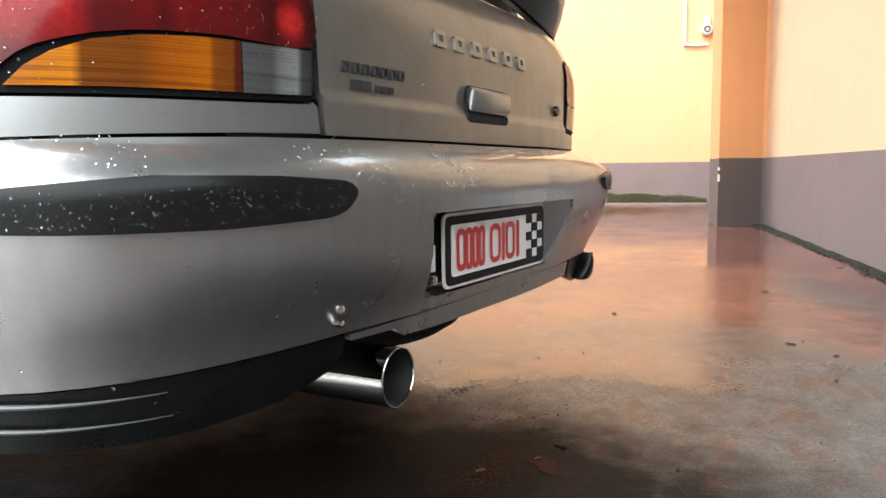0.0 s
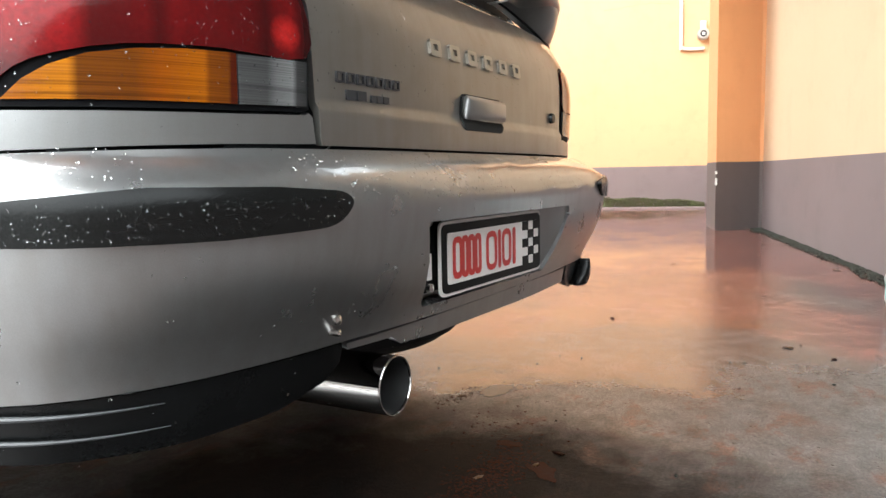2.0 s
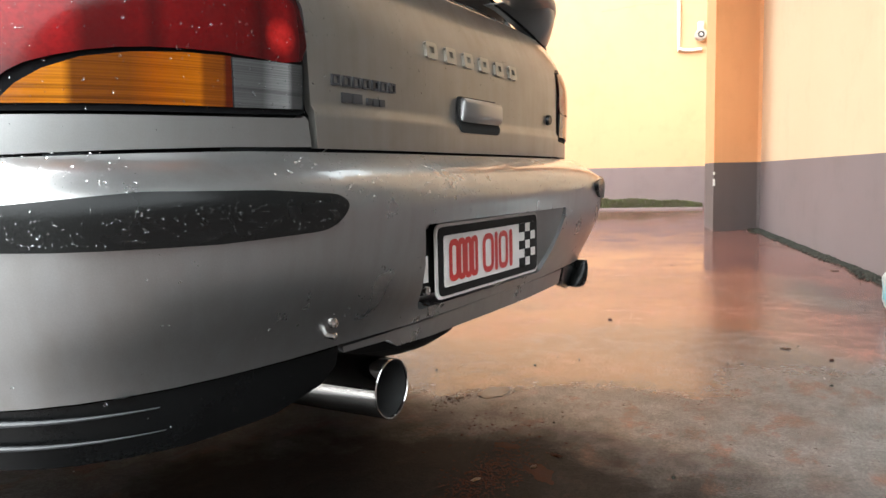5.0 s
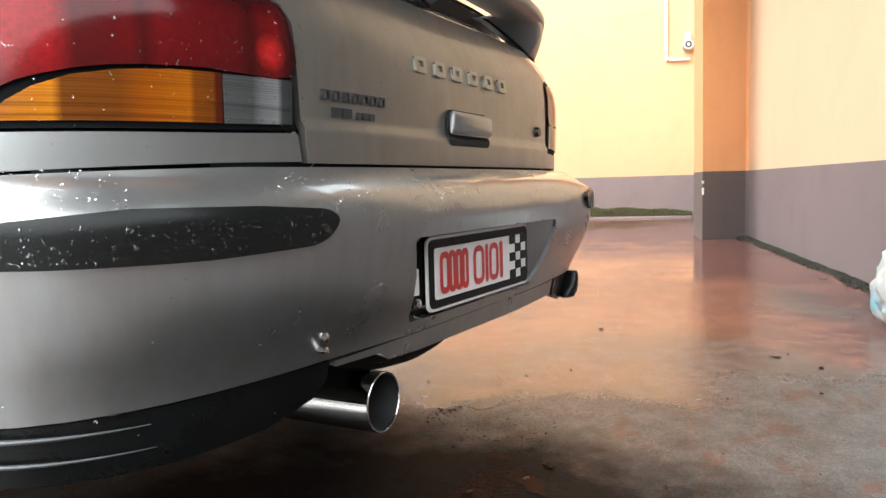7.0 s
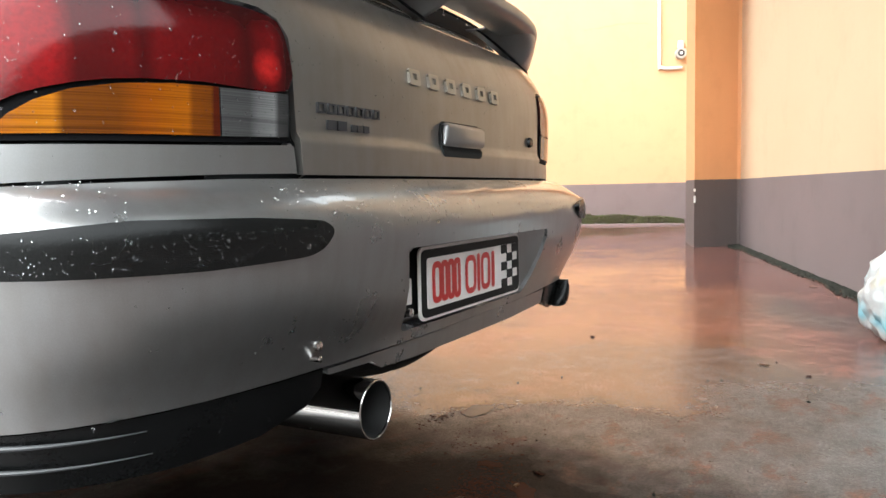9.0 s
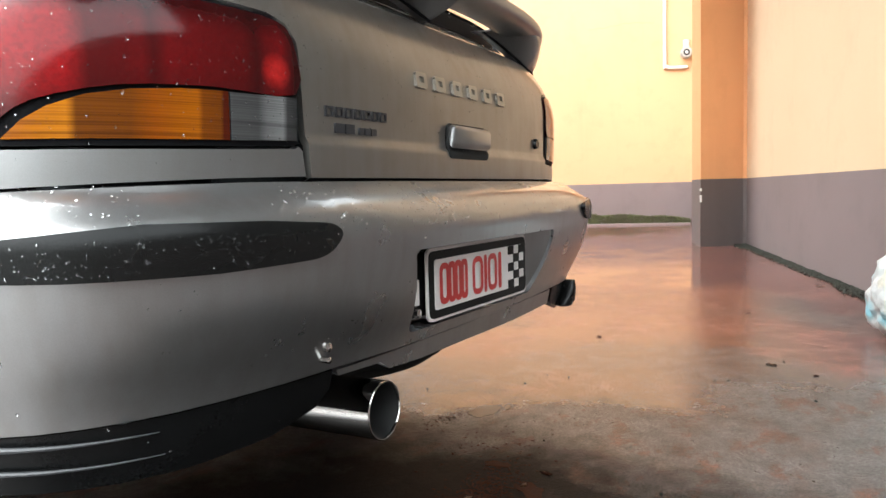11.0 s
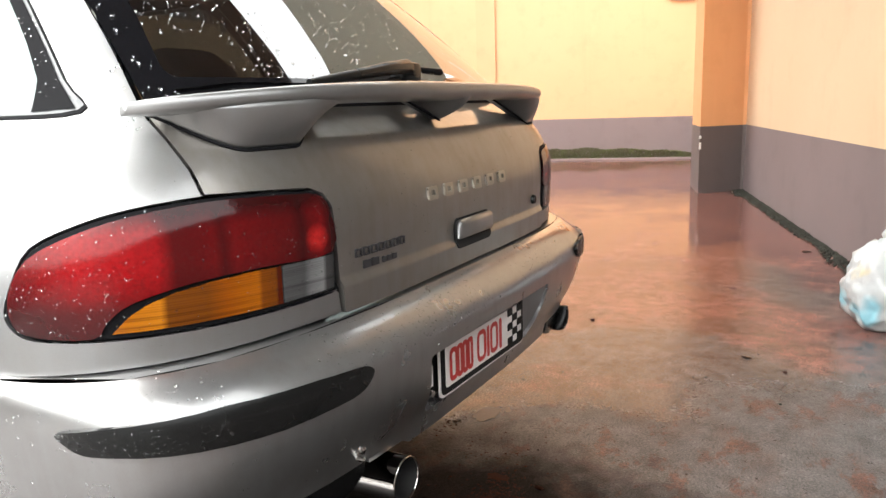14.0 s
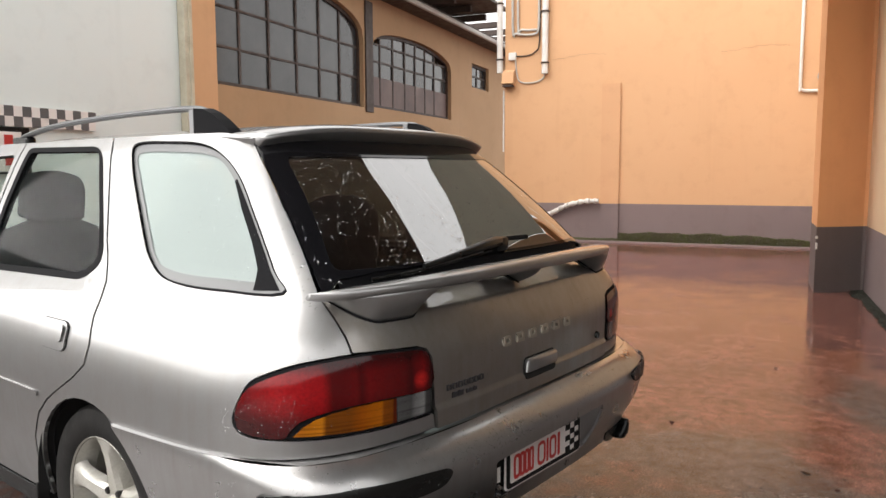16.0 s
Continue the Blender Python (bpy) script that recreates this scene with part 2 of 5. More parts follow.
# one silver paint, toned apart for the light each part catches
PAINT = car_paint(tone=0.84)
BUMPER_PAINT = car_paint("bumper_silver_paint", 0.36, (0.26, 0.34))
# road dust, also standing in for the dark brown the gate mirrors
DUSTY_PAINT = car_paint("dusty_silver_paint", 0.78, (0.34, 0.44))
BLACK_TRIM = worn("black_trim", (0.007, 0.0075, 0.0075), (0.004, 0.004, 0.004), 0.27, 6, 420, 0.05, spread=0.03, shine=0.26)
DARK_VALANCE = worn("dark_grey_plastic", (0.009, 0.0095, 0.010), (0.005, 0.005, 0.005), 0.24, 6, 260, 0.06, spread=0.04, shine=0.2)
RUBBER = worn("rubber", (0.009, 0.009, 0.009), (0.015, 0.014, 0.013), 0.65, 8, 200, 0.3, shine=0.2)
SEAL = material("window_seal", (0.008, 0.008, 0.009), 0.6, Specular_IOR_Level=0.04)
FRIT = material("black_glass_border", (0.005, 0.005, 0.006), 0.05, Specular_IOR_Level=0.3)
SIDE_FRIT = material("dotted_glass_border", (0.075, 0.08, 0.082), 0.3, IOR=1.6)
CAVITY = material("dark_cavity", (0.008, 0.008, 0.008), 0.9)
REAR_GLASS = glass("rear_window_glass", (0.09, 0.10, 0.10), 0.0, 0.30)
SIDE_GLASS = glass("side_window_glass", (0.80, 0.88, 0.85), 0.0, 0.015, rise=9.0)
QUARTER_GLASS = glass("milky_window_glass", (0.5, 0.58, 0.56), 0.03, 0.12, (0.86, 1.0, 0.95))
# a pale matte share stands in for the bright sky mirrored in this glass
layer = node(QUARTER_GLASS, "ShaderNodeBsdfDiffuse", Color=(0.31, 0.355, 0.35, 1))
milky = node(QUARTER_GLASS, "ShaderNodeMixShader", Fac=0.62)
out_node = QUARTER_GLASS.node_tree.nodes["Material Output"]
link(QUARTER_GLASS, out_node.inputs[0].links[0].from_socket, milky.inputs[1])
link(QUARTER_GLASS, layer.outputs[0], milky.inputs[2])
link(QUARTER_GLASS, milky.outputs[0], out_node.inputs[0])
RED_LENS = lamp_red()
AMBER_LENS = lens_plastic("amber_lens", [(0.28, (0.072, 0.00864, 0.00144)), (0.305, (0.072, 0.00864, 0.00144)), (0.315, (0.158, 0.0396, 0.00144)), (0.37, (0.187, 0.0468, 0.00144)), (0.385, (0.374, 0.104, 0.00072)), (0.50, (0.259, 0.0612, 0.00072)),
                                         (0.56, (0.14, 0.038, 0.002)), (0.675, (0.12, 0.034, 0.002)), (0.695, (0.418, 0.144, 0.00576)), (0.78, (0.302, 0.0936, 0.00288))])
CLEAR_LENS = lens_plastic("clear_lens", [(0.03, grey(0.035)), (0.07, grey(0.05)), (0.09, grey(0.22)), (0.15, grey(0.16)), (0.185, grey(0.07)), (0.27, grey(0.075))])
CHROME = material("polished_steel", (0.62, 0.60, 0.58), 0.07, 1.0)
SOOT = worn("sooty_steel", (0.03, 0.028, 0.026), (0.01, 0.01, 0.01), 0.45, 20, 90, 0.3, 0.6)
ALLOY = worn("pale_alloy", (0.50, 0.495, 0.46), (0.36, 0.34, 0.29), 0.38, 9, 120, 0.1, 0.35, spread=0.05)
SEAT = worn("seat_cloth", (0.014, 0.014, 0.016), (0.008, 0.008, 0.009), 0.95, 10, 90, 0.1, shine=0.2)
RAIL = material("dull_silver_rail", (0.16, 0.163, 0.168), 0.34, 0.6)
BADGE = material("grey_badge", (0.34, 0.31, 0.26), 0.35, 0.5)
RIDGE = material("pale_trim_plastic", (0.045, 0.047, 0.05), 0.33)
DARK_BORE = material("black_soot", (0.012, 0.012, 0.012), 0.6)
DARK_BADGE = material("dark_badge", (0.05, 0.05, 0.055), 0.3, 0.4)
ORANGE = wall_paint("orange_plaster", (0.61, 0.365, 0.20), (0.56, 0.325, 0.17))
PATCHED = wall_paint("patched_orange_plaster", (0.60, 0.35, 0.19), (0.50, 0.28, 0.15))
CREAM = wall_paint("apricot_plaster", (0.64, 0.46, 0.30), (0.59, 0.41, 0.255))
DEEP_ORANGE = wall_paint("deep_orange_plaster", (0.66, 0.33, 0.15), (0.60, 0.29, 0.125))
GREY_WALL = wall_paint("dull_grey_plaster", (0.085, 0.078, 0.072), (0.062, 0.057, 0.053))
ROOF_SHEET = worn("yellowed_roof_sheet", (0.38, 0.38, 0.35), (0.24, 0.24, 0.22), 0.5, 2, 40, 0.1)
through_light = node(ROOF_SHEET, "ShaderNodeBsdfTranslucent", Color=(0.52, 0.52, 0.47, 1))
half_way = node(ROOF_SHEET, "ShaderNodeMixShader", Fac=0.5)
link(ROOF_SHEET, bsdf(ROOF_SHEET).outputs[0], half_way.inputs[1])
link(ROOF_SHEET, through_light.outputs[0], half_way.inputs[2])
link(ROOF_SHEET, half_way.outputs[0], ROOF_SHEET.node_tree.nodes["Material Output"].inputs[0])
SHADE = worn("dark_shade_sheet", (0.10, 0.09, 0.085), (0.06, 0.055, 0.05), 0.7, 2, 40, 0.2)
PLINTH = wall_paint("mauve_plinth_paint", (0.20, 0.153, 0.150), (0.152, 0.115, 0.109))
RENDER = wall_paint("pale_render", (0.48, 0.47, 0.45), (0.40, 0.39, 0.37))
DARK_PLINTH = wall_paint("dirty_plinth_paint", (0.125, 0.098, 0.093), (0.09, 0.07, 0.065))
TAN = wall_paint("tan_plaster", (0.41, 0.265, 0.15), (0.34, 0.215, 0.115))
PALE = wall_paint("pale_grey_sheet", (0.74, 0.80, 0.79), (0.70, 0.76, 0.75))
CREAM_STRIP = worn("peeling_cream_paint", (0.60, 0.57, 0.45), (0.42, 0.38, 0.28), 0.7, 6, 70, 0.3)
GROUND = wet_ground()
MOSS = worn("moss", (0.085, 0.092, 0.033), (0.07, 0.052, 0.034), 0.95, 9, 60, 0.8)
IRON = worn("dark_brown_iron", (0.035, 0.022, 0.018), (0.05, 0.03, 0.02), 0.6, 8, 90, 0.3)
WINDOW_GLASS = worn("dusty_window_glass", (0.05, 0.053, 0.056), (0.022, 0.024, 0.026), 0.13, 1.5, 40, 0.05, spread=0.05)
PIPE = worn("galvanised_pipe", (0.50, 0.49, 0.46), (0.36, 0.34, 0.31), 0.5, 8, 80, 0.2, 0.2)
WHITE_PLASTIC = worn("white_plastic", (0.72, 0.71, 0.68), (0.6, 0.58, 0.54), 0.4, 8, 90, 0.1)
WHITE = material("plate_white", (0.78, 0.74, 0.72), 0.35)
RED_INK = material("red_ink", (0.50, 0.035, 0.03), 0.4)
BLACK_INK = material("black_ink", (0.008, 0.008, 0.008), 0.4, Specular_IOR_Level=0.1)
CHEQ = material("grey_chequer_ink", (0.10, 0.10, 0.105), 0.5)
DIRT = worn("dark_dirt", (0.018, 0.017, 0.011), (0.014, 0.017, 0.009), 0.8, 9, 60, 0.6)
LEAF = worn("brown_leaf", (0.22, 0.12, 0.05), (0.12, 0.06, 0.03), 0.45, 30, 200, 0.3)
LEAF_RED = worn("dark_red_leaf", (0.075, 0.026, 0.015), (0.04, 0.015, 0.010), 0.75, 30, 200, 0.3, shine=0.12)
RED_FLAKE = worn("red_floor_paint", (0.065, 0.024, 0.014), (0.03, 0.012, 0.008), 0.75, 25, 150, 0.4, shine=0.12)
FLAKE = worn("pale_floor_paint", (0.30, 0.22, 0.15), (0.22, 0.15, 0.10), 0.5, 20, 120, 0.3)
WATER = material("rain_water", (0.9, 0.92, 0.93), 0.02, Transmission_Weight=1.0, IOR=1.33)


def bag_plastic():
    m = material("white_bag_plastic", (0.8, 0.8, 0.8), 0.28, Specular_IOR_Level=0.6)
    n = noise_tex(m, coords(m), 3.2, 2)
    col = ramp(m, n, [(0.36, (0.25, 0.50, 0.58)), (0.46, (0.44, 0.46, 0.46)), (0.62, (0.46, 0.46, 0.455)), (0.70, (0.62, 0.48, 0.14))])
    link(m, col, bsdf(m).inputs["Base Color"])
    bump(m, noise_tex(m, coords(m), 22, 5), 0.35, 0.01)
    return m


BAG = bag_plastic()


# ---- shapes ----
def part(name, bm, mat, parent=None, label="", smooth=False, kind=""):
    """Link a bmesh as one mesh object, under a thing or a part."""
    me = bpy.data.meshes.new(name)
    bm.normal_update()
    bm.to_mesh(me)
    bm.free()
    if smooth:
        me.polygons.foreach_set("use_smooth", [True] * len(me.polygons))
        if smooth != "all":
            me.set_sharp_from_angle(angle=radians(38))
    for one in mat if isinstance(mat, (list, tuple)) else [mat]:
        me.materials.append(one)
    ob = new(name, me)
    if parent is not None:
        ob.parent = parent
    return tagged(ob, label, kind=kind)


def empty(name, m=None, **tags):
    ob = new(name)
    ob.empty_display_size = 0.1
    if m is not None:
        ob.matrix_world = m
    return tagged(ob, **tags)


def box(bm, a, b, bevel=0.0, m=None):
    """Add an axis-aligned block from corner a to corner b, with its edges rounded."""
    made = bmesh.ops.create_cube(bm, size=1)["verts"]
    a, b = Vector(a), Vector(b)
    for v in made:
        v.co = Vector(((v.co.x + 0.5) * (b.x - a.x) + a.x, (v.co.y + 0.5) * (b.y - a.y) + a.y, (v.co.z + 0.5) * (b.z - a.z) + a.z))
    if bevel:
        es = list({e for v in made for e in v.link_edges})
        out = bmesh.ops.bevel(bm, geom=es, offset=bevel, segments=2, affect="EDGES", profile=0.5)
        made = list({v for f in out["faces"] for v in f.verts} | {v for v in made if v.is_valid})
    if m is not None:
        bmesh.ops.transform(bm, matrix=m, verts=made)
    return made


def block(a, b, bevel=0.0, m=None):
    bm = bmesh.new()
    box(bm, a, b, bevel, m)
    return bm


def tube(points, r, sides=10, closed=False, bm=None, cap=True):
    """A round bar along points; r is one radius or one for each point."""
    bm = bm or bmesh.new()
    pts = [Vector(p) for p in points]
    rs = r if isinstance(r, (list, tuple)) else [r] * len(pts)
    rings, side = [], None
    for i, p in enumerate(pts):
        ahead = (pts[(i + 1) % len(pts)] if closed or i + 1 < len(pts) else p) - (pts[i - 1] if closed or i else p)
        ahead.normalize()
        if side is None:
            side = ahead.orthogonal().normalized()
        side = (side - ahead * side.dot(ahead)).normalized()
        up = ahead.cross(side)
        rings.append([bm.verts.new(p + rs[i] * (math.cos(a) * side + math.sin(a) * up)) for a in np.linspace(0, 2 * math.pi, sides, endpoint=False)])
    n = len(rings)
    for i in range(n if closed else n - 1):
        a, b = rings[i], rings[(i + 1) % n]
        for j in range(sides):
            bm.faces.new((a[j], a[(j + 1) % sides], b[(j + 1) % sides], b[j]))
    if cap and not closed:
        bm.faces.new(rings[0][::-1])
        bm.faces.new(rings[-1])
    return bm


def lathe(profile, sides=48, axis="X", bm=None):
    """Turn (radius, along) pairs about an axis."""
    bm = bm or bmesh.new()
    rings = []
    for r, h in profile:
        ring = []
        for a in np.linspace(0, 2 * math.pi, sides, endpoint=False):
            c, s = r * math.cos(a), r * math.sin(a)
            ring.append(bm.verts.new({"X": (h, c, s), "Y": (c, h, s), "Z": (c, s, h)}[axis]))
        rings.append(ring)
    for a, b in zip(rings, rings[1:]):
        for j in range(sides):
            bm.faces.new((a[j], a[(j + 1) % sides], b[(j + 1) % sides], b[j]))
    bmesh.ops.recalc_face_normals(bm, faces=bm.faces)
    return bm


def loft(rows, closed=False, bm=None, caps=False):
    """Join rows of points into a skin; closed: each row is a ring."""
    bm = bm or bmesh.new()
    vs = [[bm.verts.new(p) for p in row] for row in rows]
    n = len(vs[0])
    for a, b in zip(vs, vs[1:]):
        for j in range(n if closed else n - 1):
            bm.faces.new((a[j], a[(j + 1) % n], b[(j + 1) % n], b[j]))
    if caps:
        bm.faces.new(vs[0][::-1])
        bm.faces.new(vs[-1])
    bmesh.ops.recalc_face_normals(bm, faces=bm.faces)
    return bm


def fillet(pts, r, n=5):
    """Round the corners of a closed polygon."""
    out = []
    for i, p in enumerate(pts):
        rr = r[i] if isinstance(r, (list, tuple)) else r
        p, a, b = Vector(p), Vector(pts[i - 1]), Vector(pts[(i + 1) % len(pts)])
        if rr <= 0:
            out.append(tuple(p))
            continue
        da, db = min(rr, (a - p).length * 0.45), min(rr, (b - p).length * 0.45)
        s, e = p + (a - p).normalized() * da, p + (b - p).normalized() * db
        for t in np.linspace(0, 1, n):
            out.append(tuple(s * (1 - t) ** 2 + p * 2 * t * (1 - t) + e * t * t))
    return out


def flowing(pts, n=6, closed=True):
    """A smooth curve through points."""
    out, k = [], len(pts)
    for i in range(k if closed else k - 1):
        p0, p1, p2, p3 = (Vector(pts[j % k]) if closed else Vector(pts[min(max(j, 0), k - 1)]) for j in (i - 1, i, i + 1, i + 2))
        for t in np.linspace(0, 1, n, endpoint=False):
            out.append(tuple(0.5 * (2 * p1 + (p2 - p0) * t + (2 * p0 - 5 * p1 + 4 * p2 - p3) * t * t + (3 * p1 - p0 - 3 * p2 + p3) * t**3)))
    if not closed:
        out.append(tuple(pts[-1]))
    return out


def table(z, rows):
    """A smooth curve through (z, value) rows."""
    n = len(rows)
    if z <= rows[0][0]:
        return rows[0][1]
    if z >= rows[-1][0]:
        return rows[-1][1]
    i = next(k for k in range(n - 1) if z <= rows[k + 1][0])
    (x0, y0), (x1, y1) = rows[i], rows[i + 1]
    h = x1 - x0

    def slope(j):
        a, b = rows[max(j - 1, 0)], rows[min(j + 1, n - 1)]
        return (b[1] - a[1]) / (b[0] - a[0])

    t = (z - x0) / h
    return (2 * t**3 - 3 * t * t + 1) * y0 + (t**3 - 2 * t * t + t) * h * slope(i) + (3 * t * t - 2 * t**3) * y1 + (t**3 - t * t) * h * slope(i + 1)


def sheet(name, outline, fn, mat, parent, holes=(), cell=(0.05, 0.04), lift=0.0, depth=0.012, label="", away=(0, 2.0, 0.75)):
    """A pressed panel: an outline (with holes) in a surface's own two coordinates, cut into cells, bent onto the surface, with a folded rim."""
    bm = bmesh.new()
    edges = []
    for loop in (outline, *holes):
        vs = [bm.verts.new((a, b, 0)) for a, b in loop]
        edges += [bm.edges.new((vs[i - 1], vs[i])) for i in range(len(vs))]
    bmesh.ops.triangle_fill(bm, use_beauty=True, use_dissolve=False, edges=edges)
    for axis in (0, 1):
        lo, hi = min(v.co[axis] for v in bm.verts), max(v.co[axis] for v in bm.verts)
        for k in range(math.ceil(lo / cell[axis] + 1e-6), math.ceil(hi / cell[axis])):
            co, no = [0, 0, 0], [0, 0, 0]
            co[axis], no[axis] = k * cell[axis], 1
            bmesh.ops.bisect_plane(bm, geom=[*bm.verts, *bm.edges, *bm.faces], plane_co=co, plane_no=no, dist=1e-6)
    bmesh.ops.remove_doubles(bm, verts=bm.verts, dist=1e-5)
    normals, middle = {}, Vector(away)
    for v in bm.verts:
        a, b, e = v.co.x, v.co.y, 1e-3
        p = Vector(fn(a, b))
        nn = (Vector(fn(a + e, b)) - Vector(fn(a - e, b))).cross(Vector(fn(a, b + e)) - Vector(fn(a, b - e)))
        nn.normalize()
        if nn.dot(p - middle) < 0:
            nn.negate()
        v.co, normals[v] = p + nn * lift, nn
    for f in bm.faces:
        f.normal_update()
        if f.normal.dot(normals[f.verts[0]]) < 0:
            f.normal_flip()
    rim = [e for e in bm.edges if len(e.link_faces) == 1] if depth else []
    top, low, sides = {}, {}, {}
    order = [(v, normals[v]) for v in bm.verts]
    for e in rim:
        for v in e.verts:
            if v not in low:
                top[v], low[v] = bm.verts.new(v.co), bm.verts.new(v.co - normals[v] * depth)
                side = sum((f.calc_center_median() - v.co for f in v.link_faces), Vector())
                side = -(side - normals[v] * side.dot(normals[v])).normalized()
                sides[v] = side
                order += [(top[v], side), (low[v], side)]
    for e in rim:
        a, b = e.verts
        f = bm.faces.new((top[a], top[b], low[b], low[a]))
        f.normal_update()
        if f.normal.dot(sides[a]) < 0:
            f.normal_flip()
    bm.verts.index_update()
    bm.verts.ensure_lookup_table()
    vec = {v: nn for v, nn in order}
    nlist = [tuple(vec[v]) for v in bm.verts]
    me = bpy.data.meshes.new(name)
    bm.to_mesh(me)
    bm.free()
    me.polygons.foreach_set("use_smooth", [True] * len(me.polygons))
    me.normals_split_custom_set_from_vertices(nlist)
    for one in mat if isinstance(mat, (list, tuple)) else [mat]:
        me.materials.append(one)
    ob = new(name, me)
    ob.parent = parent
    return tagged(ob, label)


# ---- the yard: u along the long wall, v across it ----
YARD = pose(0, 0, 0, 0, 0, 15.4)
BORDER = 0.685


def yard_block(name, a, b, mat, bevel=0.0, label="", kind="structure", parent=None, category=""):
    ob = part(name, block(a, b, bevel), mat, parent, label)
    if parent is None:
        ob.matrix_world = YARD
    return tagged(ob, category=category, kind=kind)

ground_bm = bmesh.new()
bmesh.ops.create_grid(ground_bm, x_segments=40, y_segments=40, size=60)
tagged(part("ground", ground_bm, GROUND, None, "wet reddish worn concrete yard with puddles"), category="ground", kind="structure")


def wall(name, u0, v0, u1, v1, high, upper, label, lower=PLINTH, border=BORDER):
    """A painted wall with a mauve plinth band standing two millimetres proud."""
    ob = yard_block(name, (u0, v0, border - 0.003), (u1, v1, high), upper, 0, label, category="wall")
    part("plinth", block((u0 - 0.002, v0 - 0.002, -0.2), (u1 + 0.002, v1 + 0.002, border)), lower, ob, "mauve painted plinth band")
    return ob


wall("wall_south", 1.6, -1.88, 6.80, -1.59, 4.3, CREAM, "apricot plaster wall with mauve plinth")
# unseen walls: grey and height are chosen for what the car's rear mirrors
wall("wall_southwest", -0.9, -1.88, 1.596, -1.592, 4.3, GREY_WALL, "unseen dull grey wall with mauve plinth, added to darken the car's reflections", DARK_PLINTH)
wall("wall_southwest_low", -14, -1.88, -0.904, -1.592, 1.7, GREY_WALL, "unseen lower dull grey wall with mauve plinth, added to let sky in", DARK_PLINTH)


def skewed(z0, z1, out=0.0):
    """The pillar's plan, its near face a little out of square."""
    ring = [(6.45 - out, -1.10 + out), (7.2, -1.10 + out), (7.2, -1.88), (6.80 - out, -1.88), (6.76 - out, -1.555)]
    return loft([[(u, v, z) for u, v in ring] for z in (z0, z1)], True, caps=True)


pillar = part("wall_pillar", skewed(BORDER - 0.003, 4.32), DEEP_ORANGE, None, "orange pillar projecting from the yard wall")
pillar.matrix_world = YARD
tagged(pillar, category="wall", kind="structure")
pillar_foot = part("plinth", skewed(-0.2, BORDER, 0.003), DARK_PLINTH, pillar, "mauve painted plinth band")
for z, h in ((0.455, 0.07), (0.565, 0.03)):
    part("chip", block((6.440, -1.112, z), (6.462, -1.092, z + h), 0.004), WHITE_PLASTIC, pillar_foot, "white chip in the corner's paint")
wall("wall_recess", 7.2, -1.88, 11.25, -1.58, 4.3, CREAM, "apricot plaster wall beyond the pillar")
wall("wall_east", 11.25, -1.88, 11.6, 3.82, 8.5, ORANGE, "orange plaster end wall with mauve plinth")
wall("wall_pilaster", 11.205, 1.70, 11.26, 2.02, 2.78, PATCHED, "low orange pilaster strip on the end wall")


# old workshop with arched windows
def arch_line(u0, u1, z0, spring, crown, n=15):
    mid, half = (u0 + u1) / 2, (u1 - u0) / 2
    return [(u0, z0), (u1, z0)] + [(mid + half * math.cos(a), spring + (crown - spring) * math.sin(a) ** 0.75) for a in np.linspace(0, math.pi, n)]


def prism(line, v0, v1, holes=()):
    """An outline in u and z, with holes, given thickness across v."""
    bm = bmesh.new()
    loops, edges = [], []
    for ring in (line, *holes):
        vs = [bm.verts.new((u, v0, z)) for u, z in ring]
        loops.append(vs)
        edges += [bm.edges.new((vs[i - 1], vs[i])) for i in range(len(vs))]
    bmesh.ops.triangle_fill(bm, use_beauty=True, edges=edges)
    out = bmesh.ops.extrude_face_region(bm, geom=list(bm.faces))
    bmesh.ops.translate(bm, vec=(0, v1 - v0, 0), verts=[g for g in out["geom"] if isinstance(g, bmesh.types.BMVert)])
    bmesh.ops.recalc_face_normals(bm, faces=bm.faces)
    return bm


ARCH_1, ARCH_2 = arch_line(7.43, 12.2, 2.64, 4.05, 4.75), arch_line(12.62, 17.2, 2.68, 3.95, 4.45)
SMALL = [(18.83, 3.74), (20.36, 3.74), (20.36, 4.44), (18.83, 4.44)]
front = part("wall_north", prism([(3.0, -0.2), (32, -0.2), (32, 5.05), (3.0, 5.05)], 7.3, 7.6, [ARCH_1, ARCH_2, SMALL]), TAN, None, "tan plaster front of an old workshop")
front.matrix_world = YARD
tagged(front, category="wall", kind="structure")
yard_block("wall_pier", (6.55, 7.24, -0.2), (7.38, 7.299, 5.0), ORANGE, 0, "orange pier on the workshop front", category="wall")
yard_block("wall_back", (3.0, 9.0, 0), (32, 9.2, 5.0), TAN, 0, "dim back wall of the workshop", category="wall")


def inside_line(ring, by):
    mu, mz = sum(p[0] for p in ring) / len(ring), sum(p[1] for p in ring) / len(ring)
    return [(u + by * (1 if u < mu else -1) * min(1, abs(u - mu) / 0.5), z + by * (1 if z < mz else -1) * min(1, abs(z - mz) / 0.3)) for u, z in ring]


def clear_height(ring, u):
    tops = [p for p in ring[2:]]
    return float(np.interp(u, [p[0] for p in tops[::-1]], [p[1] for p in tops[::-1]]))


